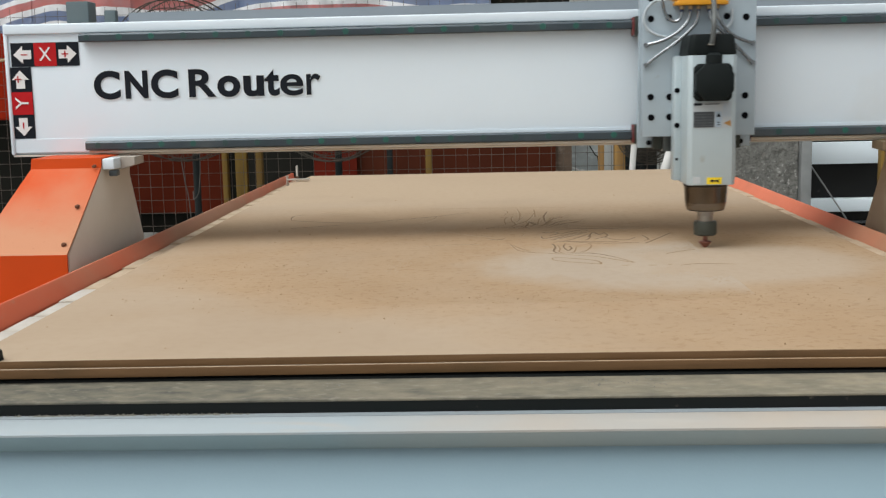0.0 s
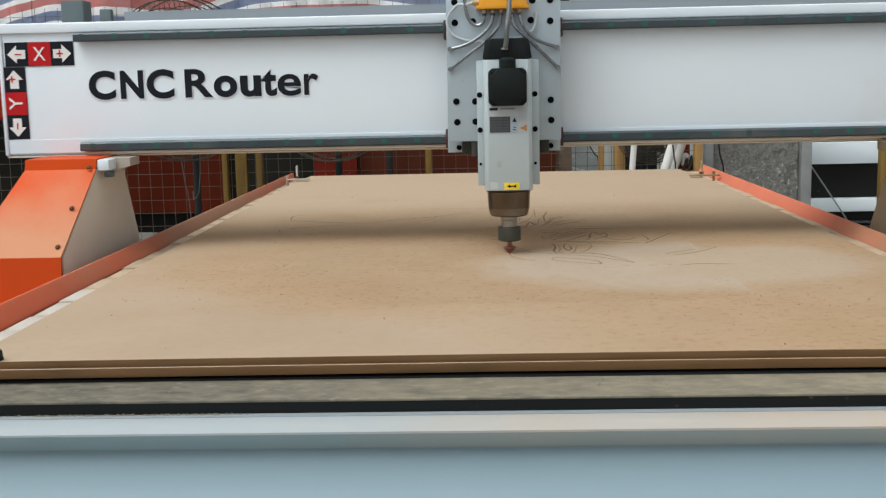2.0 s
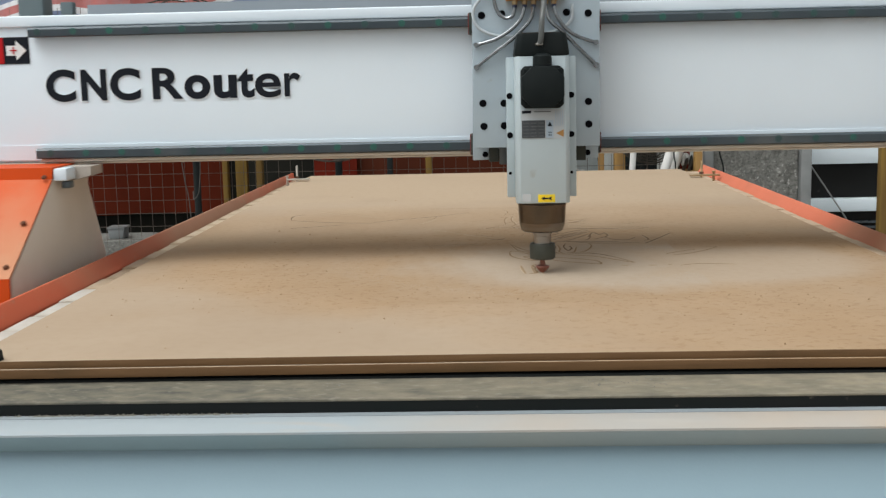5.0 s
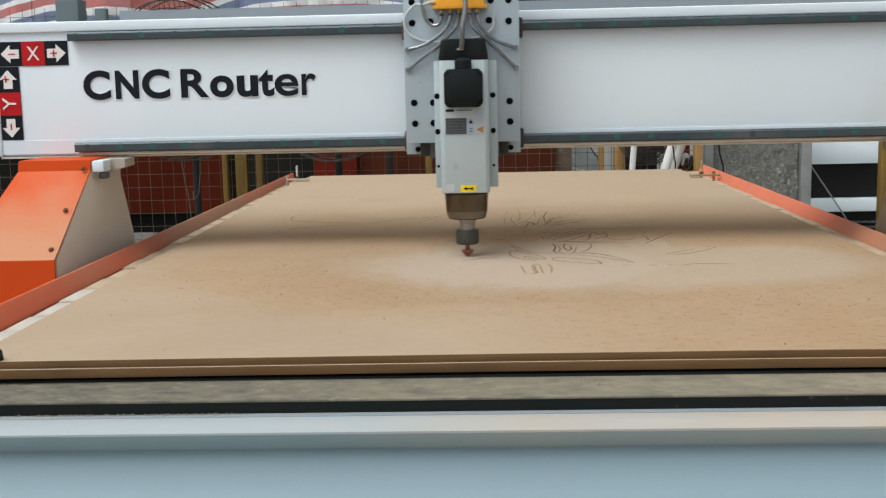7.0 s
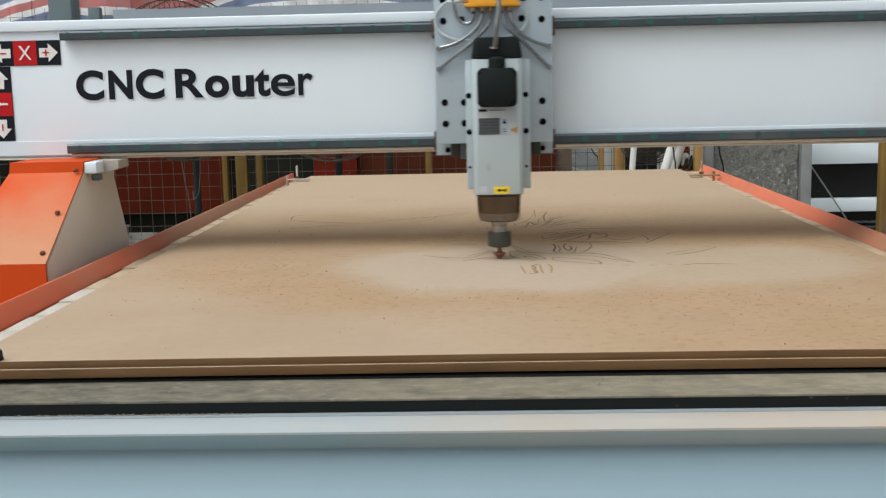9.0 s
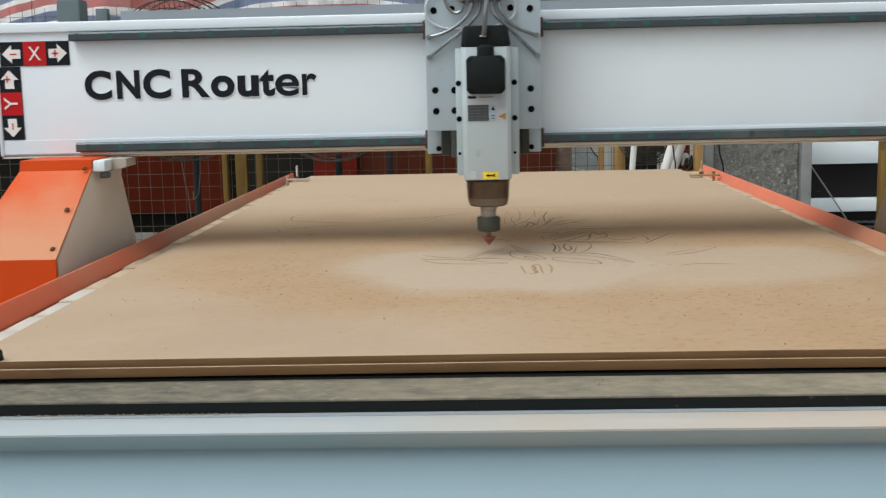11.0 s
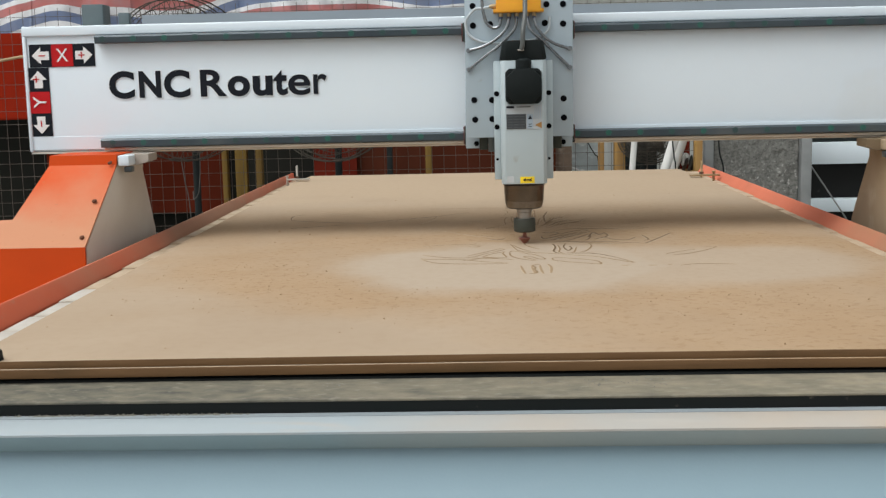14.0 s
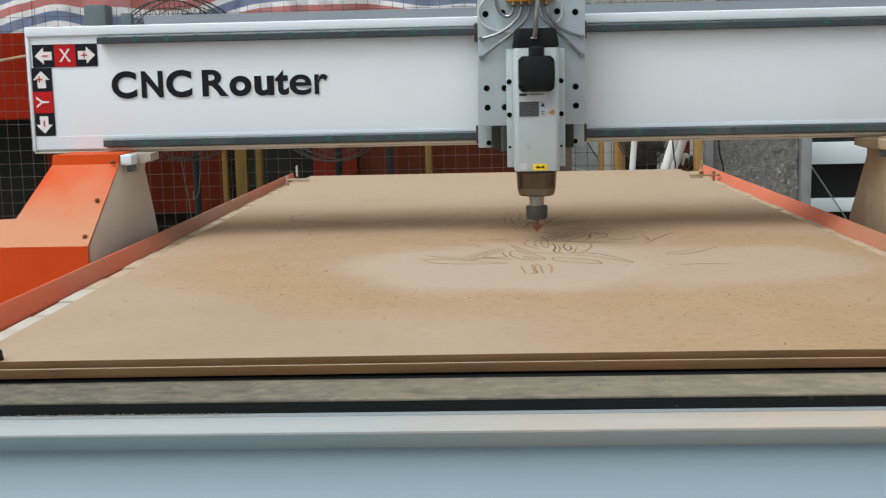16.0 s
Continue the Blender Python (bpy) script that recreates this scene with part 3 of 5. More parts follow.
# axis labels on the beam
AX = F - 0.0012
def flat(name, outline, mat, y0, parent, label=""):
    q = B()
    prism(q, outline, "y", y0, y0 + 0.0006)
    return part(name, q, mat, parent, label)
def rect(x0, x1, z0, z1):
    return [(x0, z0), (x1, z0), (x1, z1), (x0, z1)]
label_x = flat("axis_label", rect(-0.881, -0.755, 0.333, 0.376), INK, AX, gantry, "black and red axis label with white arrows")
flat("red_panel", rect(-0.838, -0.797, 0.3335, 0.3755), RED, AX - 0.0008, label_x)
def arrow(cx, cz, turn):
    shape = [(-0.017, 0.0), (0.0, 0.016), (0.0, 0.008), (0.016, 0.008), (0.016, -0.008), (0.0, -0.008), (0.0, -0.016)]
    c, s = math.cos(radians(turn)), math.sin(radians(turn))
    return [(cx + a * c - b * s, cz + a * s + b * c) for a, b in shape]
flat("arrow", arrow(-0.859, 0.3545, 0), PAPER, AX - 0.0016, label_x)
flat("arrow", arrow(-0.776, 0.3545, 180), PAPER, AX - 0.0016, label_x)
flat("minus_sign", rect(-0.862, -0.850, 0.3535, 0.3556), RED, AX - 0.0024, label_x)
flat("plus_sign", [(-0.786, 0.3534), (-0.786, 0.3556), (-0.7811, 0.3556), (-0.7811, 0.3605), (-0.7789, 0.3605), (-0.7789, 0.3556), (-0.774, 0.3556), (-0.774, 0.3534),
                   (-0.7789, 0.3534), (-0.7789, 0.3485), (-0.7811, 0.3485), (-0.7811, 0.3534)][::1], RED, AX - 0.0024, label_x)
label_y = flat("axis_label", rect(-0.887, -0.846, 0.202, 0.3322), INK, AX, gantry, "black and red axis label with white arrows")
flat("red_panel", rect(-0.8865, -0.8465, 0.246, 0.287), RED, AX - 0.0008, label_y)
flat("arrow", arrow(-0.8665, 0.224, 90), PAPER, AX - 0.0016, label_y)
flat("arrow", arrow(-0.8665, 0.3095, -90), PAPER, AX - 0.0016, label_y)
flat("minus_sign", rect(-0.8675, -0.8653, 0.2205, 0.232), RED, AX - 0.0024, label_y)
flat("plus_sign", [(-0.8765, 0.3094), (-0.8765, 0.3116), (-0.8716, 0.3116), (-0.8716, 0.3165), (-0.8694, 0.3165), (-0.8694, 0.3116), (-0.8645, 0.3116), (-0.8645, 0.3094),
                   (-0.8694, 0.3094), (-0.8694, 0.3045), (-0.8716, 0.3045), (-0.8716, 0.3094)], RED, AX - 0.0024, label_y)
def letters(name, text, size, mat, x, z, y, parent, width=None, turn=0, height=None, bold=0.0):
    me = lettering(text, size, 0.0004)
    co = np.array([q.co[:] for q in me.vertices])
    lo, hi = co.min(0), co.max(0)
    sx = width / (hi[0] - lo[0]) if width else 1
    sz = height / (hi[1] - lo[1]) if height else sx
    ob = new(name, me)
    me.materials.append(mat)
    me.transform(Matrix.Translation((-lo[0], -lo[1], 0)))
    me.transform(Matrix.Diagonal((sx, sz, 1, 1)))
    me.transform(Matrix.Rotation(radians(turn), 4, "Z"))
    me.transform(Matrix.Rotation(radians(90), 4, "X"))
    me.transform(Matrix.Translation((x, y, z)))
    ob.parent = parent
    return ob
EDGE_WHITE = surface("white_sticker_edge", (0.80, 0.87, 0.92), None, 20, 0.5)
def glyph(ch, bold):
    """A letter of the built-in font, its strokes thickened, as a flat solid."""
    cu = bpy.data.curves.new("glyph", "FONT")
    cu.body, cu.size, cu.extrude, cu.offset, cu.resolution_u = ch, 1.0, 0.01, bold, 6
    ob = bpy.data.objects.new("glyph", cu)
    scene.collection.objects.link(ob)
    bpy.context.view_layer.update()
    me = bpy.data.meshes.new_from_object(ob.evaluated_get(bpy.context.evaluated_depsgraph_get()))
    bpy.data.objects.remove(ob)
    return me
def bold_letter(ch, x0, x1, z0, z1, y, mat, bold, grow=0.0, name="letter"):
    me = glyph(ch, bold)
    co = np.array([q.co[:] for q in me.vertices])
    lo, hi = co.min(0), co.max(0)
    me.transform(Matrix.Translation((-lo[0], -lo[1], -lo[2])))
    me.transform(Matrix.Diagonal(((x1 - x0 + 2 * grow) / (hi[0] - lo[0]), (z1 - z0 + 2 * grow) / (hi[1] - lo[1]), 0.0009 / (hi[2] - lo[2]), 1)))
    me.transform(Matrix.Rotation(radians(90), 4, "X"))
    me.transform(Matrix.Translation((x0 - grow, y, z0 - grow)))
    me.materials.append(mat)
    ob = new(name, me)
    ob.parent = gantry
for ch, p0, p1, z0, z1 in (("C", 199, 244, 0.2700, 0.3225), ("N", 252, 291, 0.2710, 0.3215), ("C", 296, 342, 0.2700, 0.3225), ("R", 360, 406, 0.2710, 0.3215),
                           ("o", 408, 447, 0.2700, 0.3088), ("u", 452, 487, 0.2700, 0.3078), ("t", 489, 513, 0.2703, 0.3180), ("e", 514, 553, 0.2700, 0.3088),
                           ("r", 558, 582, 0.2710, 0.3088)):
    x0, x1 = (-0.730 + (p - 200) * 0.415 / 381 for p in (p0, p1))
    bold_letter(ch, x0, x1, z0, z1, AX + 0.0002, INK, 0.016 if ch in "er" else 0.026 if ch == "R" else 0.038)
    bold_letter(ch, x0, x1, z0, z1, AX + 0.0009, EDGE_WHITE, 0.030 if ch in "er" else 0.050, 0.0020, "letter_edge")
letters("letter", "X", 0.03, PAPER, -0.8285, 0.343, AX - 0.0016, label_x, 0.022, height=0.024)
letters("letter", "Y", 0.03, PAPER, -0.8545, 0.256, AX - 0.0016, label_y, 0.022, turn=90, height=0.024)

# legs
# darker brown for the right bracket: its shade is put into the colour
SHADED_BRACKET = surface("shaded_brown_steel", (0.20, 0.145, 0.085), (0.14, 0.10, 0.06), 12, 0.6)
BRACKET = surface("grey_bracket_steel", (0.44, 0.40, 0.36), (0.36, 0.32, 0.28), 9, 0.7)
def lean(q, s):
    """The near-side leg leans inwards towards the beam."""
    for v in q.verts:
        if s < 0 and v.co.z > 0.02:
            v.co.x += 0.085 * (v.co.z - 0.02)


for s, xi, back in ((-1, -0.705, 0.165), (1, 0.720, 0.150)):
    foot = 0.10
    q = B()
    prism(q, [(0.008, 0.168), (0.008, 0.155), (-0.152, 0.020), (-0.156, -0.10), (back + foot, -0.10), (back + foot - 0.005, 0.0), (back, 0.130), (back, 0.168)], "x", min(xi, xi + s * 0.012), max(xi, xi + s * 0.012), 0.001)
    lean(q, s)
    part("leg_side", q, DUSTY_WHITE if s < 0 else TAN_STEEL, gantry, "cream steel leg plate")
    xo = xi + s * 0.125
    xw = xi + s * 0.30
    a = [(xi, -0.0015, 0.170), (xo, -0.0015, 0.170), (xo, -0.003, 0.152), (xi, -0.003, 0.152)]
    b = [(xi, -0.164, 0.022), (xi + s * 0.147, -0.112, 0.066), (xw, -0.118, 0.061), (xw, -0.164, 0.022)]
    low = [(xi, -0.168, -0.14), (xw, -0.168, -0.14)]
    def folded(name, points, quads, mat, label):
        w = B()
        vs = [w.verts.new(p) for p in points]
        fs = [w.faces.new([vs[i] for i in f]) for f in quads]
        bmesh.ops.recalc_face_normals(w, faces=fs)
        if fs[0].normal.y > 0:
            bmesh.ops.reverse_faces(w, faces=fs)
        bmesh.ops.solidify(w, geom=fs, thickness=0.004)
        lean(w, s)
        return part(name, w, mat, gantry, label)
    cover = folded("leg_cover", a[2:] + b, ((1, 0, 3, 2), (3, 4, 5, 2)), COVER_ORANGE, "folded orange steel leg cover with dust")
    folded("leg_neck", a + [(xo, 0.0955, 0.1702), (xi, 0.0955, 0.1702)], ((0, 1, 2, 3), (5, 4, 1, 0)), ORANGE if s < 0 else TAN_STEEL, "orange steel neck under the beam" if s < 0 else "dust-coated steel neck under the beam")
    folded("leg_box", [b[0], b[3], low[1], low[0]], ((0, 1, 2, 3),), ORANGE, "orange steel drive box")
    for bx, by, bz in ((0.010, -0.008, 0.155), (0.013, -0.081, 0.0925), (0.011, -0.148, 0.0365)):
        q = B()
        lathe(q, [(0, 0.0042), (0.0016, 0.0042), (0.0032, 0.0024)], (xi + s * bx, by, bz), (0, -0.65, 0.76), 12)
        lean(q, s)
        part("screw", q, RUSTY, cover)
    q = B()
    far = -0.034 if s < 0 else -0.017
    near = -0.013 if s < 0 else 0.035
    box(q, min(xi + s * near, xi + s * far), max(xi + s * near, xi + s * far), 0.0 if s < 0 else -0.009, 0.040, 0.149, 0.168, 0.002)
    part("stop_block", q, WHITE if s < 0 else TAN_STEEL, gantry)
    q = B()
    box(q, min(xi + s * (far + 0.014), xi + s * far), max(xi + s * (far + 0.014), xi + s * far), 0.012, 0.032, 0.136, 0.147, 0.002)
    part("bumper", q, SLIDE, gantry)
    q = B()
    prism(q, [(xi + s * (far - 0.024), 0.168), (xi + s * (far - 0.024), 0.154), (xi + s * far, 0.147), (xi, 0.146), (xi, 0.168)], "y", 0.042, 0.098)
    part("beam_bracket", q, BRACKET if s < 0 else SHADED_BRACKET, gantry)

# ---------------------------------------------------------------- cross carriage
carriage = thing("cross_carriage", "aluminium carriage plate that runs on the gantry rails", "carriage")
bm = B()
prism(bm, [(-0.101, 0.186), (-0.101, 0.166), (-0.0755, 0.166), (-0.0755, 0.184), (0.070, 0.184), (0.070, 0.166), (0.095, 0.166), (0.095, 0.186), (0.093, 0.48), (-0.097, 0.48)],
      "y", 0.038, 0.053, 0.0008)
cplate = part("back_plate", bm, ALU, carriage)
for x in (-0.0816, 0.0783):
    for z in (0.1746, 0.44):
        bm = B()
        lathe(bm, [(0, 0.0046), (0.001, 0.0046)], (x, 0.0378, z), (0, -1, 0), 14)
        part("bolt_hole", bm, HOLE, cplate)
for x in (-0.070, 0.066):
    for z0 in (0.176, 0.365):
        bm = B()
        box(bm, x - 0.034, x + 0.034, 0.0535, F - 0.003, z0 - 0.004, z0 + 0.030, 0.002)
        blk = part("bearing_block", bm, DARK_STEEL, carriage)
        for e in (-1, 1):
            bm = B()
            box(bm, x + e * 0.0345 - 0.001, x + e * 0.0345 + 0.001, 0.058, F - 0.004, z0 - 0.003, z0 + 0.029, 0.001)
            part("red_wiper", bm, WIPER, blk)
for x in (-0.052, 0.050):
    bm = B()
    box(bm, x - 0.008, x + 0.008, 0.018, 0.037, 0.160, 0.47, 0.001)
    part("vertical_rail", bm, SLIDE, carriage)
    bm = B()
    e = 1 if x > 0 else -1
    box(bm, min(x + e * 0.0085, x + e * 0.0240), max(x + e * 0.0085, x + e * 0.0240), 0.018, 0.052, 0.164, 0.47, 0.001)
    part("slide_block", bm, DARK_STEEL, carriage, "dark steel slide block")

# ---------------------------------------------------------------- spindle head: plate, motor, tool
head = thing("spindle_head", "silver router spindle on a drilled aluminium plate", "spindle")
bm = B()
box(bm, -0.0985, 0.094, 0.0, 0.015, 0.187, 0.52, 0.0012)
plate = part("mounting_plate", bm, ALU, head, "drilled aluminium mounting plate")
hole_bm = B()
lathe(hole_bm, [(0, 0.0056), (0.0008, 0.0056)], (0, -0.0002, 0), (0, -1, 0), 16)
hole_me = mesh_of("bolt_hole", hole_bm, HOLE)
for x, z in ((-0.084, 0.3868), (-0.084, 0.2549), (-0.083, 0.2199), (0.0766, 0.3865), (0.0766, 0.2544), (0.077, 0.2203), (-0.0535, 0.3884), (0.044, 0.3884),
             (-0.0518, 0.2545), (-0.0518, 0.2203), (-0.084, 0.421), (0.0766, 0.421), (0.047, 0.421)):
    ob = new("bolt_hole", hole_me)
    ob.parent = plate
    ob.location = (x, 0, z)
# motor
for s, x0, x1 in ((-1, -0.0487, -0.034), (1, 0.038, 0.0553)):
    q = B()
    box(q, x0, x1, -0.031, 0.0, 0.1135, 0.3225, 0.001)
    fl = part("motor_flange", q, SPINDLE, head)
    for z, r in ((0.2656, 0.0046), (0.2071, 0.0046), (0.1497, 0.0024)):
        q = B()
        lathe(q, [(0, r), (0.0008, r)], (-0.0440 if s < 0 else 0.0482, -0.0312, z), (0, -1, 0), 14)
        part("bolt_hole", q, HOLE, fl)
bm = B()
prism(bm, [(-0.0372, -0.010), (-0.0372, -0.093), (-0.031, -0.0995), (0.035, -0.0995), (0.0408, -0.093), (0.0408, -0.010)], "z", 0.1105, 0.3225, 0.0012)
part("motor_body", bm, SPINDLE, head, "silver-grey motor housing")
bm = B()
prism(bm, [(-0.0378, -0.010), (-0.0378, -0.094), (-0.030, -0.101), (0.034, -0.101), (0.0414, -0.094), (0.0414, -0.010)], "z", 0.3228, 0.356, 0.003)
for v in bm.verts:
    if v.co.z > 0.345:
        v.co.x = 0.0018 + (v.co.x - 0.0018) * (1.0 - 0.14 * (v.co.z - 0.345) / 0.011)
part("fan_cap", bm, BLACK, head, "black plastic fan cap")
bm = B()
prism(bm, [(-0.0295, 0.2540), (-0.0235, 0.2482), (0.0262, 0.2482), (0.0322, 0.2540), (0.0322, 0.3025), (0.0262, 0.3085), (-0.0235, 0.3085), (-0.0295, 0.3025)], "y", -0.1105, -0.0996, 0.002)
jb = part("terminal_box", bm, BLACK, head, "black plastic terminal box")
for x, z in ((-0.0225, 0.2555), (0.0255, 0.2555), (-0.0225, 0.3015), (0.0255, 0.3015)):
    q = B()
    lathe(q, [(0, 0.0032), (0.002, 0.0028)], (x, -0.1103, z), (0, -1, 0), 12)
    part("screw", q, BLACK, jb)
q = B()
lathe(q, [(0, 0.0135), (0.013, 0.0135), (0.0145, 0.012), (0.017, 0.007)], (0.0015, -0.111, 0.3086), (0, 0, 1), 16)
part("cable_gland", q, BLACK, head)
q = B()
box(q, -0.008, 0.003, -0.1065, -0.1012, 0.3375, 0.3405, 0.0008)
part("cable_clip", q, BRIGHT, head)
q = B()
x0, x1, z0, z1, c = -0.0290, 0.0317, 0.2487, 0.3080, 0.0160
prism(q, [(x0 + c, z0), (x1 - c, z0), (x1, z0 + c), (x1, z1 - c), (x1 - c, z1), (x0 + c, z1), (x0, z1 - c), (x0, z0 + c)], "y", -0.1262, -0.1106, 0.0012)
part("cover", q, BLACK, jb)
# labels
YF = -0.1000
TABLE = surface("dark_print", (0.035, 0.042, 0.050), (0.06, 0.068, 0.075), 400, 0.5)
name_label = flat("rating_label", rect(-0.029, 0.0325, 0.2045, 0.2462), LABEL, YF, head, "silver-grey rating label with dark table")
flat("dark_table", rect(-0.0283, 0.0052, 0.2056, 0.2310), TABLE, YF - 0.0007, name_label)
GREY = surface("grey_print", (0.10, 0.11, 0.12), None, 30, 0.5)
PALE = surface("pale_blue_print", (0.42, 0.52, 0.62), None, 30, 0.5)
for i in range(5):
    for x0, x1 in ((-0.0272, -0.0175), (-0.0160, -0.0060), (-0.0045, 0.0042)):
        flat("print_bar", rect(x0, x1 - 0.002 * ((i * 7 + int(x1 * 1e4)) % 3) / 3, 0.2076 + i * 0.0047, 0.2088 + i * 0.0047), GREY, YF - 0.0014, name_label)
flat("print_bar", rect(-0.0280, -0.0148, 0.2412, 0.2450), INK, YF - 0.0007, name_label)
flat("print_bar", rect(-0.0105, 0.0135, 0.2425, 0.2440), GREY, YF - 0.0007, name_label)
for i in range(4):
    flat("print_bar", rect(0.0200 + i * 0.0032, 0.0212 + i * 0.0032, 0.2225, 0.2445), PALE, YF - 0.0007, name_label)
flat("print_panel", rect(0.0068, 0.0170, 0.2056, 0.2310), PALE, YF - 0.0007, name_label)
flat("warning_triangle", [(0.0085, 0.2222), (0.0155, 0.2222), (0.0120, 0.2290)], INK, YF - 0.0014, name_label)
flat("print_bar", rect(0.0095, 0.0145, 0.2130, 0.2142), INK, YF - 0.0014, name_label)
flat("print_bar", rect(0.0095, 0.0145, 0.2090, 0.2102), INK, YF - 0.0014, name_label)
flat("hot_sign", [(0.0205, 0.2120), (0.0320, 0.2065), (0.0320, 0.2175)], surface("orange_print", (0.42, 0.22, 0.06), None, 30, 0.5), YF - 0.0007, name_label)
sticker = flat("direction_sticker", rect(-0.0058, 0.0188, 0.1120, 0.1233), YELLOW, YF, head, "yellow rotation sticker with black arrow")
flat("arrow", [(-0.0015, 0.1177), (0.0035, 0.1205), (0.0035, 0.1187), (0.0095, 0.1187), (0.0145, 0.1205), (0.0130, 0.1177), (0.0145, 0.1149), (0.0095, 0.1167),
               (0.0035, 0.1167), (0.0035, 0.1149)], INK, YF - 0.0007, sticker)
flat("grey_sticker", rect(-0.0285, -0.0165, 0.1135, 0.1245), surface("faded_sticker", (0.52, 0.55, 0.57), None, 30, 0.5), YF, head)
# nose, shaft, nut, bit (all on the tool axis)
AXIS = (0.0022, -0.049, 0)
def turned(name, rings, mat, label="", seg=32):
    q = B()
    lathe(q, rings, AXIS, (0, 0, 1), seg)
    return part(name, q, mat, head, label)
turned("nose_housing", [(0.1055, 0.0362), (0.1000, 0.0358), (0.0850, 0.0349), (0.0782, 0.0345)][::-1], DARK_NOSE, "dark turned steel spindle nose")
turned("nose_rim", [(0.0780, 0.0344), (0.0745, 0.0338), (0.0700, 0.0328), (0.0680, 0.0318), (0.0660, 0.0316)][::-1], STEEL, "bright turned lower rim")
turned("nose_collar", [(0.1102, 0.0372), (0.1085, 0.0376), (0.1065, 0.0371), (0.1058, 0.0350)][::-1], COLLAR, "browned steel collar")
turned("nose_ring", [(0.0657, 0.0300), (0.0645, 0.0298), (0.0638, 0.0280), (0.0635, 0.010)][::-1], COLLAR)
turned("shaft", [(0.040, 0.0125), (0.0560, 0.0125), (0.0570, 0.0138), (0.0634, 0.0138)], BRIGHT)
turned("collet_nut", [(0.0212, 0.008), (0.0212, 0.0165), (0.0230, 0.0192), (0.0420, 0.0195), (0.0452, 0.0182), (0.0455, 0.010)], NUT, "dark steel collet nut")
turned("bit_shank", [(0.0115, 0.0042), (0.0170, 0.0036), (0.0215, 0.0036)], COPPER)
q = B()
lathe(q, [(-0.0025, 0.0005), (0.0030, 0.0052), (0.0075, 0.0096), (0.0092, 0.0110), (0.0108, 0.0102), (0.0122, 0.0036)], AXIS, (0, 0, 1), 12)
for f in list(q.verts):
    a = math.atan2(f.co.y - AXIS[1], f.co.x - AXIS[0])
    k = 1.0 if math.cos(2 * a + 0.4) > 0.0 else 0.86
    f.co.x, f.co.y = AXIS[0] + (f.co.x - AXIS[0]) * k, AXIS[1] + (f.co.y - AXIS[1]) * k
part("cutter", q, COPPER, head, "red-coated vee cutter")

# lubrication manifold and hoses
bm = B()
prism(bm, [(-0.0475, 0.407), (0.0415, 0.407), (0.0415, 0.413), (0.0365, 0.413), (0.0365, 0.440), (-0.0425, 0.440), (-0.0425, 0.413), (-0.0475, 0.413)], "y", -0.026, -0.0002, 0.001)
mani = part("oil_manifold", bm, AMBER, head, "amber metal oil manifold")
FIT = (-0.034, -0.0195, -0.006, 0.012, 0.0245)
for x in FIT:
    q = B()
    lathe(q, [(0, 0.0042), (0.006, 0.0042), (0.0065, 0.0034)], (x, -0.013, 0.4068), (0, 0, -1), 12)
    ft = part("fitting", q, BRASS, mani)
    q = B()
    lathe(q, [(0, 0.0036), (0.0035, 0.0036), (0.004, 0.003)], (x, -0.013, 0.4003), (0, 0, -1), 12)
    part("collar", q, BLUE, ft)
for way in ([(FIT[0], -0.013, 0.401), (-0.037, -0.014, 0.385), (-0.048, -0.012, 0.3815), (-0.060, -0.010, 0.392), (-0.066, -0.010, 0.415), (-0.068, -0.010, 0.45)],
            [(FIT[1], -0.013, 0.401), (-0.024, -0.016, 0.382), (-0.040, -0.016, 0.364), (-0.065, -0.010, 0.350), (-0.093, -0.003, 0.343)],
            [(FIT[2], -0.013, 0.401), (-0.011, -0.018, 0.378), (-0.036, -0.016, 0.352), (-0.066, -0.010, 0.330), (-0.093, -0.003, 0.3096)],
            [(FIT[3], -0.013, 0.401), (0.017, -0.018, 0.378), (0.038, -0.016, 0.358), (0.064, -0.010, 0.332), (0.0885, -0.003, 0.3092)],
            [(FIT[4], -0.013, 0.401), (0.028, -0.016, 0.384), (0.042, -0.014, 0.364), (0.062, -0.010, 0.351), (0.0882, -0.003, 0.3427)]):
    q = B()
    tube(q, way, 0.0028, 8)
    part("oil_hose", q, HOSE, head, "thin silver oil hose")
for x, z in ((-0.093, 0.343), (-0.093, 0.3096), (0.0885, 0.3092), (0.0882, 0.3427)):
    q = B()
    lathe(q, [(0, 0.004), (0.007, 0.004)], (x, 0.0, z), (0, -1, 0), 10)
    part("hose_end", q, HOSE, head)
q = B()
tube(q, [(-0.001, -0.1035, 0.3405), (0.0005, -0.106, 0.350), (0.002, -0.106, 0.375), (0.006, -0.085, 0.40), (0.007, -0.060, 0.44), (0.007, -0.05, 0.52)], 0.0042, 10)
part("power_cable", q, surface("dark_grey_cable", (0.10, 0.11, 0.11), None, 30, 0.45), head, "dark grey power cable")
q = B()
lathe(q, [(0, 0.0042), (0.003, 0.0048), (0.008, 0.0048), (0.009, 0.003), (0.012, 0.003)], (-0.0426, -0.012, 0.4185), (-1, 0, 0), 12)
part("elbow", q, BRASS, mani)
q = B()
tube(q, [(-0.053, -0.012, 0.4185), (-0.066, -0.010, 0.4160), (-0.080, -0.006, 0.415), (-0.096, -0.006, 0.395), (-0.092, -0.006, 0.372), (-0.070, -0.006, 0.358), (-0.035, -0.006, 0.354), (0.0, -0.006, 0.356),
         (0.030, -0.006, 0.362), (0.050, -0.006, 0.376), (0.052, -0.006, 0.40)], 0.0024, 8)
part("nylon_hose", q, CLEAR, head, "milky nylon hose loop")

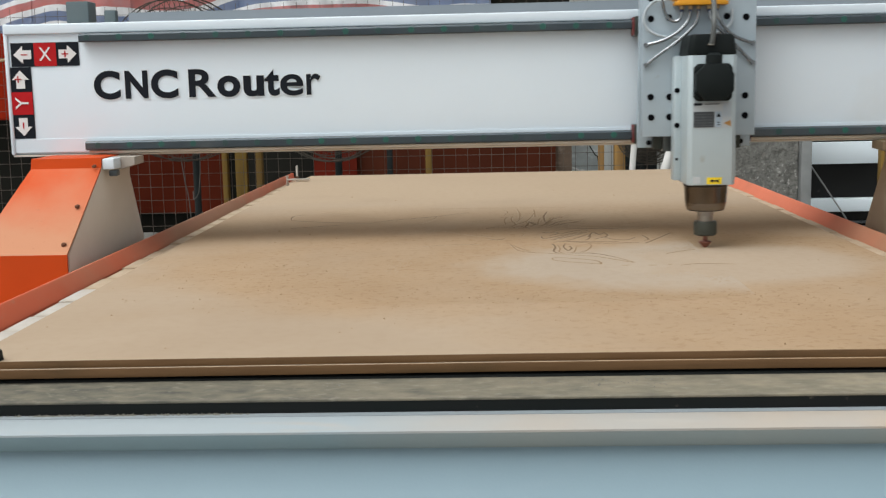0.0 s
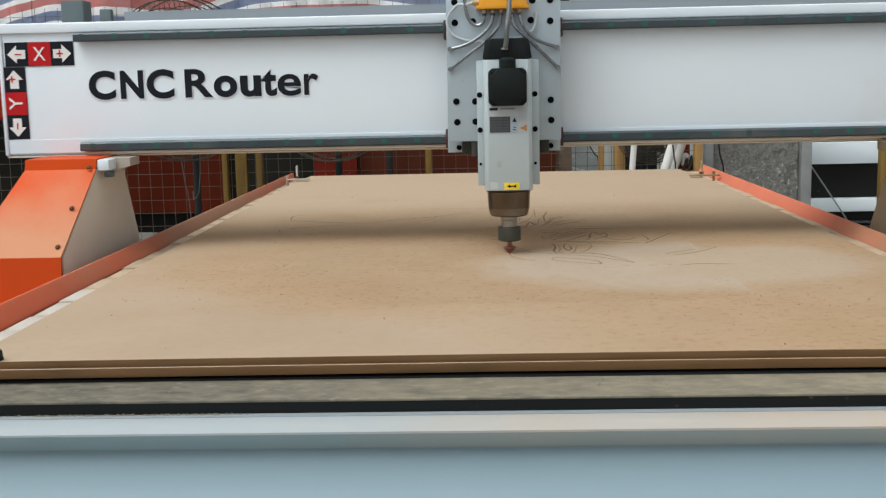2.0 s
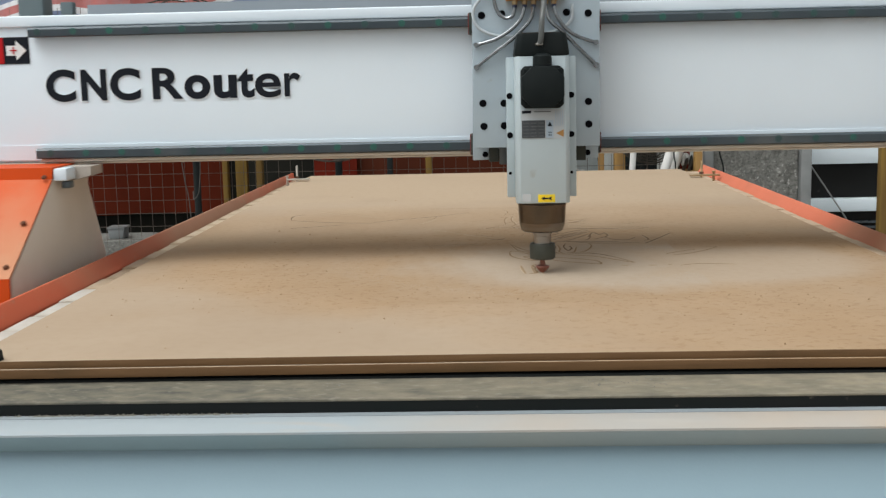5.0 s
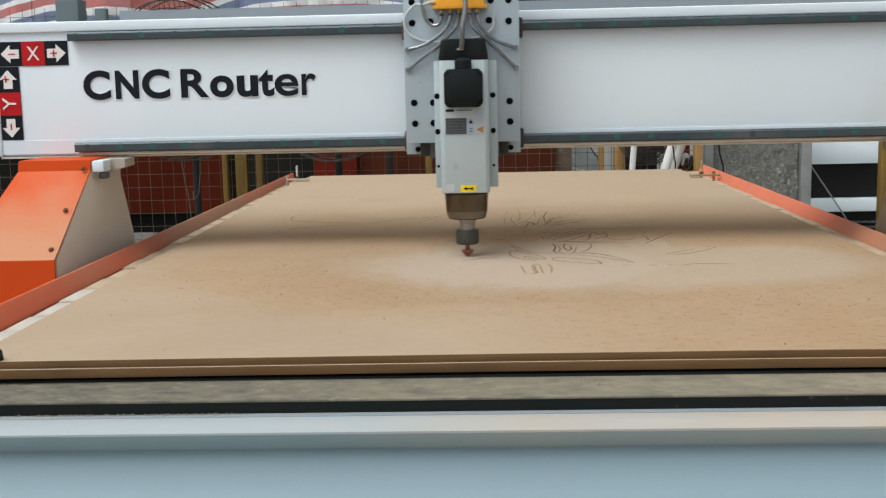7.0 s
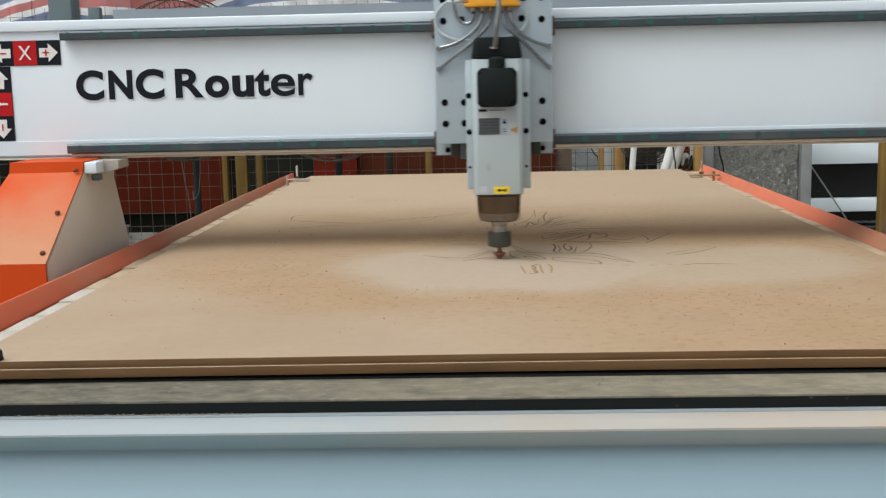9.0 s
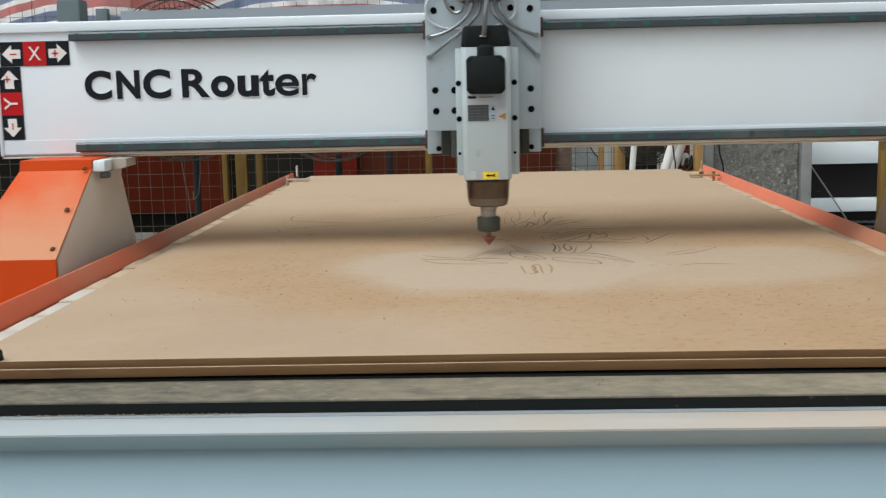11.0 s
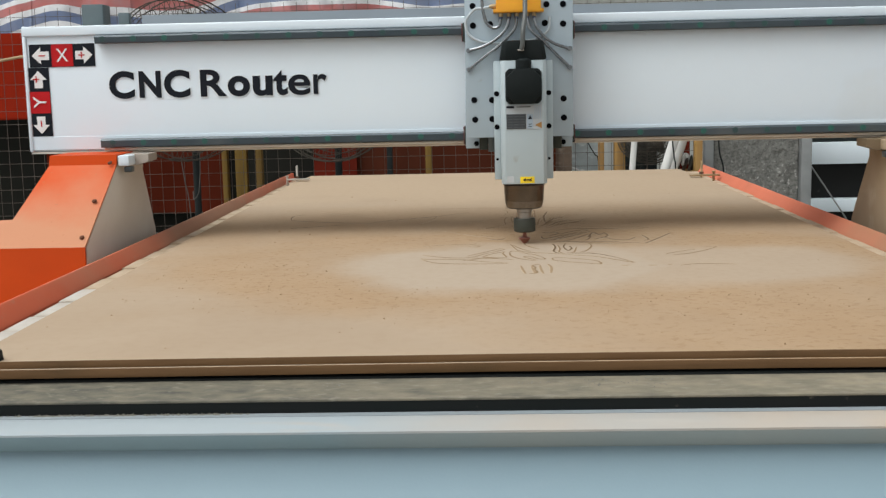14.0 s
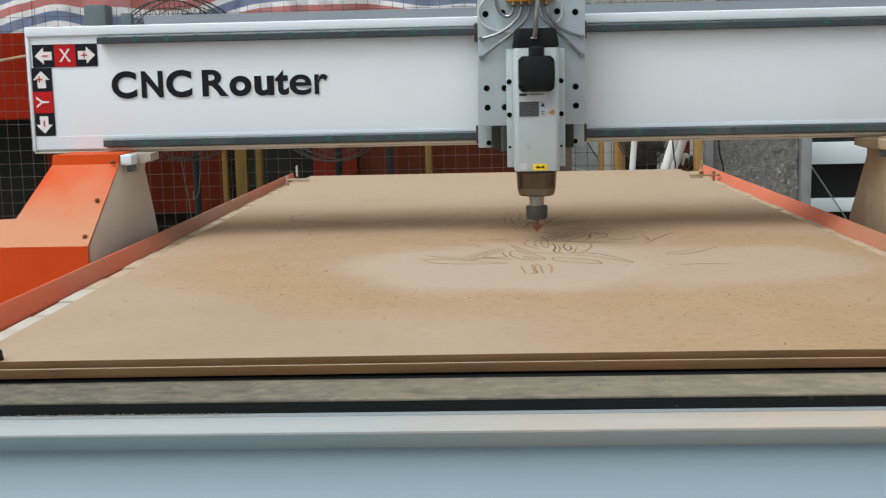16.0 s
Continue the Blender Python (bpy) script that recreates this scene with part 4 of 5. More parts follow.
# ---------------------------------------------------------------- clamps and stop on the board
def clamp(y, xb, x0, x1, xh, z, metal, label):
    c = thing("hold_down_clamp", label, "clamp", "clamps at the end of the board", at=(xb, y, 0.0))
    k = Matrix.Translation((-xb, -y, 0))
    q = B()
    box(q, x0, x1, y - 0.009, y + 0.009, z - 0.0024, z + 0.0024, 0.0012)
    part("bar", q, metal, c, at=k)
    q = B()
    lathe(q, [(0.0, 0.0032), (z + 0.040, 0.0032), (z + 0.0415, 0.0024)], (xb, y, 0.0), seg=12)
    part("bolt", q, metal, c, at=k)
    q = B()
    lathe(q, [(0, 0.0065), (0.006, 0.0065), (0.0065, 0.0045)], (xb, y, z + 0.0035), seg=6)
    part("wing_nut", q, STEEL, c, at=k)
    q = B()
    lathe(q, [(-0.015, 0.0035), (z + 0.008, 0.0035), (z + 0.0085, 0.0055), (z + 0.0120, 0.0055)], (xh, y, 0.0), seg=12)
    part("heel_bolt", q, metal, c, at=k)


clamp(2.24, -0.5865, -0.616, -0.549, -0.6165, 0.0065, ZINC, "small bright zinc bar clamp with upright bolt")
clamp(2.12, 0.603, 0.570, 0.655, 0.638, 0.0065, BRASS, "small brass bar clamp with upright bolt")
q = B()
prism(q, [(-0.62, 0.0), (-0.5445, 0.0), (-0.5460, 0.011), (-0.549, 0.0130), (-0.62, 0.0130)], "y", -0.003, 0.006, 0.001)
tagged(part("edge_stop", q, BLACK), "black rubber stop block on the board corner", "stop block")

# ---------------------------------------------------------------- engraved drawing
def groove(*points, pale=False, deep=False, fine=False):
    """A shallow cut with a raised burr: a narrow ribbon along a rounded way, its shading put into dark and pale tones.
    """
    way = smooth_line([(*p, 0.0) for p in points], 7)
    q = bmesh.new()
    rows = []
    n = len(way)
    for i, p in enumerate(way):
        d = (way[min(i + 1, n - 1)] - way[max(i - 1, 0)]).normalized()
        w = Vector((-d.y, d.x, 0)) * (0.0022 if pale else 0.0019 if deep else 0.0010 if fine else 0.0018) * (0.30 + 0.70 * math.sin(math.pi * (i + 0.5) / n) ** 0.5)
        # wider along the bed, so the painted shading shows at the low view angle
        w.y *= 1.6
        rows.append([q.verts.new(p + w + Vector((0, 0, 0.0003))), q.verts.new(p + Vector((0, 0, 0.0006))), q.verts.new(p - w + Vector((0, 0, 0.0003))),
                     q.verts.new(p - w * 1.5 + Vector((0, 0, 0.0002)))])
    for a, b in zip(rows, rows[1:]):
        for k in (0, 1, 2):
            q.faces.new((a[k], a[k + 1], b[k + 1], b[k])).material_index = k // 2
    bmesh.ops.recalc_face_normals(q, faces=q.faces)
    if q.faces[:][0].normal.z < 0:
        bmesh.ops.reverse_faces(q, faces=q.faces)
    ob = part("groove", q, PALE_GROOVE if pale else DEEP_GROOVE if deep else GROOVE, work)
    ob.data.materials.append(BURR)
    return ob


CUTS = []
groove((-0.439, 1.251), (-0.444, 1.314), (-0.423, 1.343), deep=True)
groove((-0.438, 1.241), (-0.397, 1.215), (-0.327, 1.185), (-0.253, 1.165), deep=True)
groove((-0.415, 1.104), (-0.366, 1.125), (-0.316, 1.145), deep=True)
groove((-0.254, 1.175), (-0.210, 1.217), (-0.140, 1.257), (-0.055, 1.329), deep=True)
groove((-0.143, 1.197), (-0.129, 1.225), (-0.122, 1.275))
groove((-0.214, 1.122), (-0.158, 1.142), (-0.131, 1.205), pale=True)
groove((-0.143, 1.076), (-0.095, 1.017), (-0.051, 0.962), (-0.029, 0.935), pale=True)
groove((-0.131, 0.815), (-0.079, 0.830), (-0.029, 0.831))
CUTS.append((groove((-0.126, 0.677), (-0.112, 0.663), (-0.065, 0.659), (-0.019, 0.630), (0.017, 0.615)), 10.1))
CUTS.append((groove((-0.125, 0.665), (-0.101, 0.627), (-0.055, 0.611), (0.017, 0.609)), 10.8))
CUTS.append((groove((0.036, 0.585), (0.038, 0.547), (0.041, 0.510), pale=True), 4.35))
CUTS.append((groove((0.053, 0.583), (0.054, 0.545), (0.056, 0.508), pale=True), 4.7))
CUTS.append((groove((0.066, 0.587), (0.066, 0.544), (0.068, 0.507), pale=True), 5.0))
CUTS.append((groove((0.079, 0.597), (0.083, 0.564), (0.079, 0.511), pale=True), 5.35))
groove((0.192, 0.574), (0.203, 0.573))
groove((0.233, 0.570), (0.246, 0.569))
groove((0.264, 0.573), (0.271, 0.577))
groove((0.277, 0.682), (0.301, 0.705), (0.333, 0.727))
groove((0.282, 0.565), (0.315, 0.578), (0.369, 0.567))
groove((0.269, 0.913), (0.273, 0.889), (0.274, 0.859), (0.264, 0.845), deep=True)
groove((0.261, 0.810), (0.286, 0.857), (0.325, 0.937), deep=True)
groove((0.123, 0.848), (0.181, 0.820), (0.251, 0.818), deep=True)
groove((0.016, 1.090), (0.028, 1.134), (0.046, 1.150), (0.060, 1.227))
groove((0.032, 1.069), (0.051, 1.121), (0.070, 1.176), (0.087, 1.296))
groove((0.061, 1.074), (0.084, 1.098), (0.094, 1.192), (0.108, 1.230))
groove((0.088, 1.062), (0.108, 1.113), (0.128, 1.167), (0.147, 1.184))
groove((0.104, 1.042), (0.136, 1.109), (0.165, 1.124), (0.188, 1.188))
groove((0.020, 1.373), (0.030, 1.327), (0.021, 1.274))
groove((-0.147, 1.412), (-0.031, 1.416), (0.027, 1.406), (0.161, 1.396))
groove((0.052, 1.379), (0.056, 1.280), (0.050, 1.179))
groove((-0.029, 1.060), (-0.013, 1.049), (0.010, 1.064), (0.065, 1.030))
groove((0.139, 1.072), (0.204, 1.046), (0.302, 1.041))
groove((0.026, 1.053), (0.041, 1.104), (0.035, 1.181), (0.040, 1.250))
groove((0.054, 1.049), (0.067, 1.092), (0.064, 1.157))
groove((0.071, 1.064), (0.083, 1.117), (0.098, 1.152))
groove((0.092, 1.079), (0.115, 1.150), (0.115, 1.209))
groove((0.123, 1.093), (0.144, 1.146), (0.163, 1.162))
groove((0.090, 1.373), (0.088, 1.296), (0.086, 1.223))
groove((0.022, 1.107), (0.021, 1.183), (0.028, 1.232))
groove((-0.018, 1.041), (-0.009, 1.058), (-0.001, 1.056))
groove((-0.394, 1.317), (-0.364, 1.378), (-0.294, 1.323), (-0.236, 1.241), pale=True)
groove((-0.392, 1.394), (-0.346, 1.342), (-0.278, 1.289), pale=True)
groove((-0.414, 1.207), (-0.402, 1.245), (-0.380, 1.222))
groove((0.059, 1.057), (0.072, 1.137), (0.084, 1.098), deep=True)
groove((0.098, 1.096), (0.117, 1.169), (0.139, 1.215), deep=True)
groove((0.108, 1.077), (0.132, 1.138), (0.158, 1.172), deep=True)
groove((0.122, 1.075), (0.148, 1.117), (0.185, 1.149), deep=True)
groove((0.069, 1.156), (0.079, 1.099), (0.090, 1.107), deep=True)
groove((0.085, 0.921), (0.088, 0.890), (0.118, 0.924), (0.177, 0.998), deep=True)
groove((0.089, 0.976), (0.116, 0.973), (0.114, 0.949), (0.097, 0.927), deep=True)
groove((0.096, 0.866), (0.127, 0.900), (0.181, 0.981), deep=True)
groove((0.101, 0.837), (0.135, 0.869), (0.171, 0.933), (0.172, 0.894), (0.160, 0.858), deep=True)
groove((0.118, 1.006), (0.158, 1.026), (0.190, 1.021), (0.298, 1.015), deep=True)
groove((0.169, 0.902), (0.185, 0.964), (0.192, 0.931), (0.206, 0.961), deep=True)
groove((0.178, 0.871), (0.206, 0.913), (0.204, 0.961), deep=True)
groove((0.199, 0.899), (0.211, 0.867), (0.236, 0.856), (0.255, 0.891), deep=True)
groove((0.113, 0.849), (0.144, 0.846), (0.173, 0.842), (0.218, 0.837), deep=True)
groove((0.099, 0.822), (0.102, 0.780), (0.096, 0.734), (0.104, 0.708), deep=True)
groove((0.107, 0.807), (0.109, 0.759), (0.105, 0.727), (0.113, 0.700))
groove((0.122, 0.820), (0.116, 0.779), (0.121, 0.738), (0.129, 0.764), (0.127, 0.791), deep=True)
groove((0.138, 0.776), (0.129, 0.718), (0.117, 0.713))
groove((0.162, 0.829), (0.165, 0.787), (0.152, 0.735), (0.138, 0.717))
groove((0.105, 0.880), (0.134, 0.930), (0.164, 0.966), deep=True)
groove((0.120, 0.948), (0.149, 0.985), (0.179, 1.014), deep=True)
groove((0.025, 0.824), (0.035, 0.754), (0.053, 0.726), (0.086, 0.710), (0.122, 0.693))
groove((0.027, 0.817), (0.042, 0.767), (0.058, 0.732))
groove((0.123, 0.706), (0.160, 0.702), (0.193, 0.655), deep=True)
groove((0.120, 0.687), (0.157, 0.671), (0.190, 0.631), (0.215, 0.600), (0.193, 0.655))
groove((0.090, 0.660), (0.095, 0.630), (0.150, 0.595), (0.163, 0.594), (0.154, 0.629), (0.110, 0.658), (0.090, 0.660))
groove((-0.029, 0.951), (-0.008, 0.925), (0.015, 0.922))
groove((-0.016, 0.903), (0.002, 0.885), (0.018, 0.899), deep=True)
groove((0.032, 1.052), (0.055, 1.066), (0.068, 1.038), deep=True)
groove((0.103, 1.142), (0.105, 1.230), (0.117, 1.324), deep=True)
# the fine tangle of short strokes in the far part of the drawing
hair = random.Random(11)
for k in range(34):
    a = hair.uniform(0.15, 1.35)
    x, y = 0.085 + hair.gauss(0, 0.055), 1.10 + hair.gauss(0, 0.075)
    d, bend = hair.uniform(0.018, 0.042), hair.uniform(-0.012, 0.012)
    groove((x, y), (x + d * math.cos(a) + bend, y + 1.3 * d * math.sin(a)), (x + 1.9 * d * math.cos(a), y + 2.5 * d * math.sin(a)), fine=True)
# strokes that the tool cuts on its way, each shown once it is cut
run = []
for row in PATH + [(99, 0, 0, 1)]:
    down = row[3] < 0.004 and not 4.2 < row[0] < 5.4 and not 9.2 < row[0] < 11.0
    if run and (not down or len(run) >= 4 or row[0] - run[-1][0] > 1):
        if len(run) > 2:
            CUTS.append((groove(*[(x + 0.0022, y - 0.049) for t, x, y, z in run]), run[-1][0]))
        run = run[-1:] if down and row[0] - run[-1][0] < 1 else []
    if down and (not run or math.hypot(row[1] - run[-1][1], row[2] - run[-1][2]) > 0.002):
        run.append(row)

# chips and crumbs of dust
rng = random.Random(7)
verts, faces = [], []
def crumb(x, y, s, z0=0.0):
    k = len(verts)
    a = rng.uniform(0, 6.28)
    for i in range(4):
        r = s * rng.uniform(0.4, 1.7)
        verts.append((x + r * math.cos(a + i * 1.57), y + 1.4 * r * math.sin(a + i * 1.57), z0 + 0.0002))
    verts.append((x, y, z0 + s * rng.uniform(0.6, 1.5)))
    faces.extend([(k + i, k + (i + 1) % 4, k + 4) for i in range(4)])
for cx, cy, sx, sy, count in ((-0.36, 0.52, 0.10, 0.08, 170), (-0.20, 0.42, 0.17, 0.10, 230), (0.08, 0.28, 0.18, 0.06, 110), (0.33, 0.25, 0.08, 0.05, 80), (0.0, 0.35, 0.35, 0.18, 90),
                              (0.0, 1.0, 0.4, 0.7, 90), (0.05, 0.98, 0.08, 0.06, 60)):
    for i in range(count):
        x, y = rng.gauss(cx, sx), rng.gauss(cy, sy)
        bare = ((x - 0.1) / 0.40) ** 2 + ((y - 0.60) / 0.22) ** 2 < 1 and y < 0.85
        if abs(x) < 0.6 and 0.01 < y < 2.4 and not bare:
            crumb(x, y, rng.choice((0.0005, 0.0006, 0.0008, 0.0010, 0.0014)))
for x, y, s in ((-0.268, 0.560, 0.0035), (-0.47, 0.49, 0.0025), (-0.14, 0.33, 0.0032), (-0.02, 0.31, 0.002), (0.46, 0.35, 0.0025), (-0.26, 0.39, 0.0025), (0.3, 1.65, 0.004),
                (-0.36, 1.72, 0.004), (-0.24, 1.62, 0.004), (0.14, 1.2, 0.004), (-0.43, 1.06, 0.004), (-0.36, 1.0, 0.004), (-0.41, 0.9, 0.003), (0.55, 0.36, 0.0022)):
    crumb(x, y, 0.6 * s)
me = bpy.data.meshes.new("chips")
me.from_pydata(verts, [], faces)
me.materials.append(CHIP)
tagged(new("chips", me), "scattered brown fibreboard chips on the board", "chips", kind="stuff")
# crumbs on the end strip
verts, faces = [], []
for i in range(9):
    cx, cy = rng.uniform(-0.6, 0.6), rng.uniform(-0.068, -0.012)
    for k in range(14):
        crumb(rng.gauss(cx, 0.012), min(-0.004, max(-0.074, rng.gauss(cy, 0.004))), rng.choice((0.0005, 0.0007, 0.001, 0.0013)))
for x in (-0.03, 0.145, 0.33, 0.44, -0.05):
    crumb(x, -0.0795, 0.0016, -0.0148)
for i in range(420):
    crumb(rng.uniform(-0.50, -0.27) + rng.uniform(-0.02, 0.02), rng.gauss(-0.0792, 0.0006), rng.choice((0.0008, 0.0011, 0.0014, 0.002)), -0.0148)
me = bpy.data.meshes.new("crumbs")
me.from_pydata([(x, y, z - 0.0252) for x, y, z in verts], [], faces)
me.materials.append(surface("pale_dust", (0.21, 0.20, 0.168), None, 80, 0.95))
tagged(new("crumbs", me), "pale wood dust crumbs on the black end strip", "dust", kind="stuff")

# ---------------------------------------------------------------- behind the machine
MID_RED = surface("faded_red_tarpaulin", (0.135, 0.016, 0.008), (0.085, 0.011, 0.006), 6, 0.8, bump=0.1, fine=30, spec=0.05)
RED_TARP = surface("red_tarpaulin", (0.30, 0.022, 0.007), (0.22, 0.015, 0.005), 3, 0.8, bump=0.1, fine=30, spec=0.05)
DARK_RED_TARP = surface("dark_red_tarpaulin", (0.095, 0.015, 0.006), (0.062, 0.011, 0.005), 3, 0.8, bump=0.1, fine=30, spec=0.05)
ORANGE_TARP = surface("orange_tarpaulin", (0.085, 0.022, 0.011), (0.05, 0.016, 0.009), 2, 0.8, bump=0.1, fine=30, spec=0.05)
BLACK_SHEET = surface("black_plastic_sheet", (0.009, 0.009, 0.007), (0.014, 0.014, 0.011), 3, 0.8, bump=0.1, fine=20, spec=0.15)
WIRE = surface("galvanised_wire", (0.115, 0.092, 0.072), (0.082, 0.067, 0.054), 20, 0.5, metal=0.2)
WOOD = surface("yellowed_timber", (0.40, 0.235, 0.06), (0.31, 0.175, 0.05), 6, 0.75, bump=0.15, fine=60, stretch=(6, 6, 0.6), stain=(0.22, 0.125, 0.05), stain_scale=2)
# darker copy of the timber, with the shade on the posts in its colour
SHADED_WOOD = surface("shaded_timber", (0.22, 0.14, 0.036), (0.155, 0.097, 0.028), 6, 0.8, bump=0.15, fine=60, stretch=(6, 6, 0.6), stain=(0.11, 0.066, 0.03), stain_scale=2, spec=0.15)
POST_GREEN = surface("dark_green_grey_paint", (0.014, 0.019, 0.019), (0.021, 0.025, 0.025), 8, 0.55, spec=0.15)
ROUGH = surface("rough_cast_concrete", (0.22, 0.22, 0.203), (0.130, 0.130, 0.118), 85, 0.95, bump=1.0, fine=190, stain=(0.50, 0.495, 0.47), stain_scale=70, stain_lo=0.66, stain_hi=0.80,
                zone=(2, -0.13, 0.10, 0.10), scuff=((0.095, 0.095, 0.088), 90, 0.52, 0.70, (1, 1, 1.6)))
GALV = surface("grey_steel_post", (0.27, 0.285, 0.285), (0.21, 0.22, 0.22), 10, 0.55, metal=0.3, bump=0.05, fine=100)
PIPE = surface("white_pvc_pipe", (0.72, 0.72, 0.70), (0.64, 0.64, 0.62), 6, 0.4)
SHED_WHITE = surface("white_painted_steel", (0.73, 0.82, 0.88), (0.69, 0.78, 0.84), 4, 0.45)


def cloth(name, x0, x1, z0, z1, y, mat, label, fold=0.03, seed=0, nx=70, nz=24, sag=0.0):
    """A hanging sheet with folds; two skins a few millimetres apart."""
    q = bmesh.new()
    grids = []
    for back in (0, 0.004):
        g = []
        for i in range(nx + 1):
            row = []
            for j in range(nz + 1):
                u, w = i / nx, j / nz
                x, z = x0 + (x1 - x0) * u, z0 + (z1 - z0) * w
                d = fold * (noise.noise(Vector((x * 3.2, z * 1.3, seed))) + 0.5 * noise.noise(Vector((x * 9, z * 3 + 5, seed))))
                row.append(q.verts.new((x, y + d + back, z - sag * math.sin(math.pi * u) * (1 - w) + 0.01 * noise.noise(Vector((x * 5, 3, seed))) * (w < 0.01))))
            g.append(row)
        grids.append(g)
    for b, g in enumerate(grids):
        for i in range(nx):
            for j in range(nz):
                f = (g[i][j], g[i + 1][j], g[i + 1][j + 1], g[i][j + 1])
                q.faces.new(f if b == 0 else f[::-1])
    a, b = grids
    for i in range(nx):
        q.faces.new((a[i][0], b[i][0], b[i + 1][0], a[i + 1][0]))
        q.faces.new((a[i][nz], a[i + 1][nz], b[i + 1][nz], b[i][nz]))
    for j in range(nz):
        q.faces.new((a[0][j], a[0][j + 1], b[0][j + 1], b[0][j]))
        q.faces.new((a[nx][j], b[nx][j], b[nx][j + 1], a[nx][j + 1]))
    sheet = tagged(part(name, q, mat), label, "tarpaulin")

    def band(title, spots, wide, upright):
        """A doubled strip of the cloth, two millimetres proud of it."""
        w = bmesh.new()
        rows = []
        for x, z in spots:
            d = fold * (noise.noise(Vector((x * 3.2, z * 1.3, seed))) + 0.5 * noise.noise(Vector((x * 9, z * 3 + 5, seed))))
            e = Vector((wide, 0, 0) if upright else (0, 0, wide))
            p = Vector((x, y + d - 0.004, z))
            rows.append([w.verts.new(p - e), w.verts.new(p + e), w.verts.new(p + e + Vector((0, 0.003, 0))), w.verts.new(p - e + Vector((0, 0.003, 0)))])
        for a, b in zip(rows, rows[1:]):
            for k in range(4):
                w.faces.new((a[k], a[(k + 1) % 4], b[(k + 1) % 4], b[k]))
        w.faces.new(rows[0])
        w.faces.new(rows[-1])
        bmesh.ops.recalc_face_normals(w, faces=w.faces)
        part(title, w, mat, sheet)

    band("hem", [(x0 + (x1 - x0) * k / nx, z0 + 0.02 - sag * math.sin(math.pi * k / nx)) for k in range(nx + 1)], 0.014, False)
    for k in range(1, int((x1 - x0) / 0.5)):
        xs = x0 + 0.5 * k
        band("seam", [(xs, z0 + 0.04 + (z1 - z0 - 0.05) * t / nz) for t in range(nz + 1)], 0.008, True)
    return sheet


def striped():
    """Woven plastic sheet with red, white and blue stripes that run askew."""
    m = bpy.data.materials.new("striped_woven_sheet")
    m.use_nodes = True
    nt = m.node_tree
    n, link = nt.nodes, nt.links.new
    p = n["Principled BSDF"]
    tc = n.new("ShaderNodeTexCoord")
    warp = n.new("ShaderNodeTexNoise")
    warp.inputs["Scale"].default_value, warp.inputs["Detail"].default_value = 1.1, 1.5
    link(tc.outputs["Object"], warp.inputs["Vector"])
    sep = n.new("ShaderNodeSeparateXYZ")
    link(tc.outputs["Object"], sep.inputs[0])
    def math_(op, a, b):
        k = n.new("ShaderNodeMath")
        k.operation = op
        for i, val in enumerate((a, b)):
            if isinstance(val, (int, float)):
                k.inputs[i].default_value = val
            else:
                link(val, k.inputs[i])
        return k.outputs[0]
    h = math_("ADD", sep.outputs[2], math_("MULTIPLY", math_("SUBTRACT", warp.outputs[0], 0.5), 0.42))
    h = math_("ADD", h, math_("MULTIPLY", sep.outputs[0], -0.07))
    fr = math_("FRACT", math_("MULTIPLY", h, 6.2), 0)
    ramp = n.new("ShaderNodeValToRGB")
    ramp.color_ramp.interpolation = "CONSTANT"
    stops = ((0.0, (0.45, 0.14, 0.13)), (0.28, (0.74, 0.75, 0.77)), (0.45, (0.14, 0.19, 0.32)), (0.78, (0.74, 0.75, 0.77)))
    els = ramp.color_ramp.elements
    els[0].position, els[0].color = stops[0][0], (*stops[0][1], 1)
    els[1].position, els[1].color = stops[1][0], (*stops[1][1], 1)
    for pos, c in stops[2:]:
        e = els.new(pos)
        e.color = (*c, 1)
    link(fr, ramp.inputs[0])
    dirt = n.new("ShaderNodeTexNoise")
    dirt.inputs["Scale"].default_value, dirt.inputs["Detail"].default_value = 14, 6
    link(tc.outputs["Object"], dirt.inputs["Vector"])
    mx = n.new("ShaderNodeMix")
    mx.data_type = "RGBA"
    mr = n.new("ShaderNodeMapRange")
    mr.inputs[1].default_value, mr.inputs[2].default_value, mr.inputs[4].default_value = 0.4, 0.75, 0.42
    link(dirt.outputs[0], mr.inputs[0])
    link(mr.outputs[0], mx.inputs[0])
    link(ramp.outputs[0], mx.inputs[6])
    mx.inputs[7].default_value = (0.26, 0.26, 0.29, 1)
    link(mx.outputs[2], p.inputs["Base Color"])
    p.inputs["Roughness"].default_value = 0.5
    bp = n.new("ShaderNodeBump")
    bp.inputs["Strength"].default_value, bp.inputs["Distance"].default_value = 0.35, 0.03
    link(dirt.outputs[0], bp.inputs["Height"])
    link(bp.outputs[0], p.inputs["Normal"])
    return m


cloth("striped_tarpaulin", -3.2, 0.02, 0.555, 1.9, 4.36, striped(), "creased red, white and blue striped woven tarpaulin", 0.08, 2.0, 140, 50)
cloth("red_tarpaulin", -3.3, -2.09, 0.154, 0.563, 4.28, RED_TARP, "red tarpaulin hung behind wire mesh", 0.03, 4.0)
cloth("red_tarpaulin", -2.19, -1.305, -0.331, 0.50, 4.41, DARK_RED_TARP, "dark red tarpaulin hung behind wire mesh", 0.03, 6.0)
cloth("orange_tarpaulin", -0.839, 0.325, -0.465, 0.40, 4.41, ORANGE_TARP, "orange-red tarpaulin hung behind wire mesh", 0.03, 8.0)
cloth("red_tarpaulin", -0.855, -0.645, -0.50, 0.35, 4.375, MID_RED, "bright red tarpaulin piece behind wire mesh", 0.02, 9.0, 24, 30)
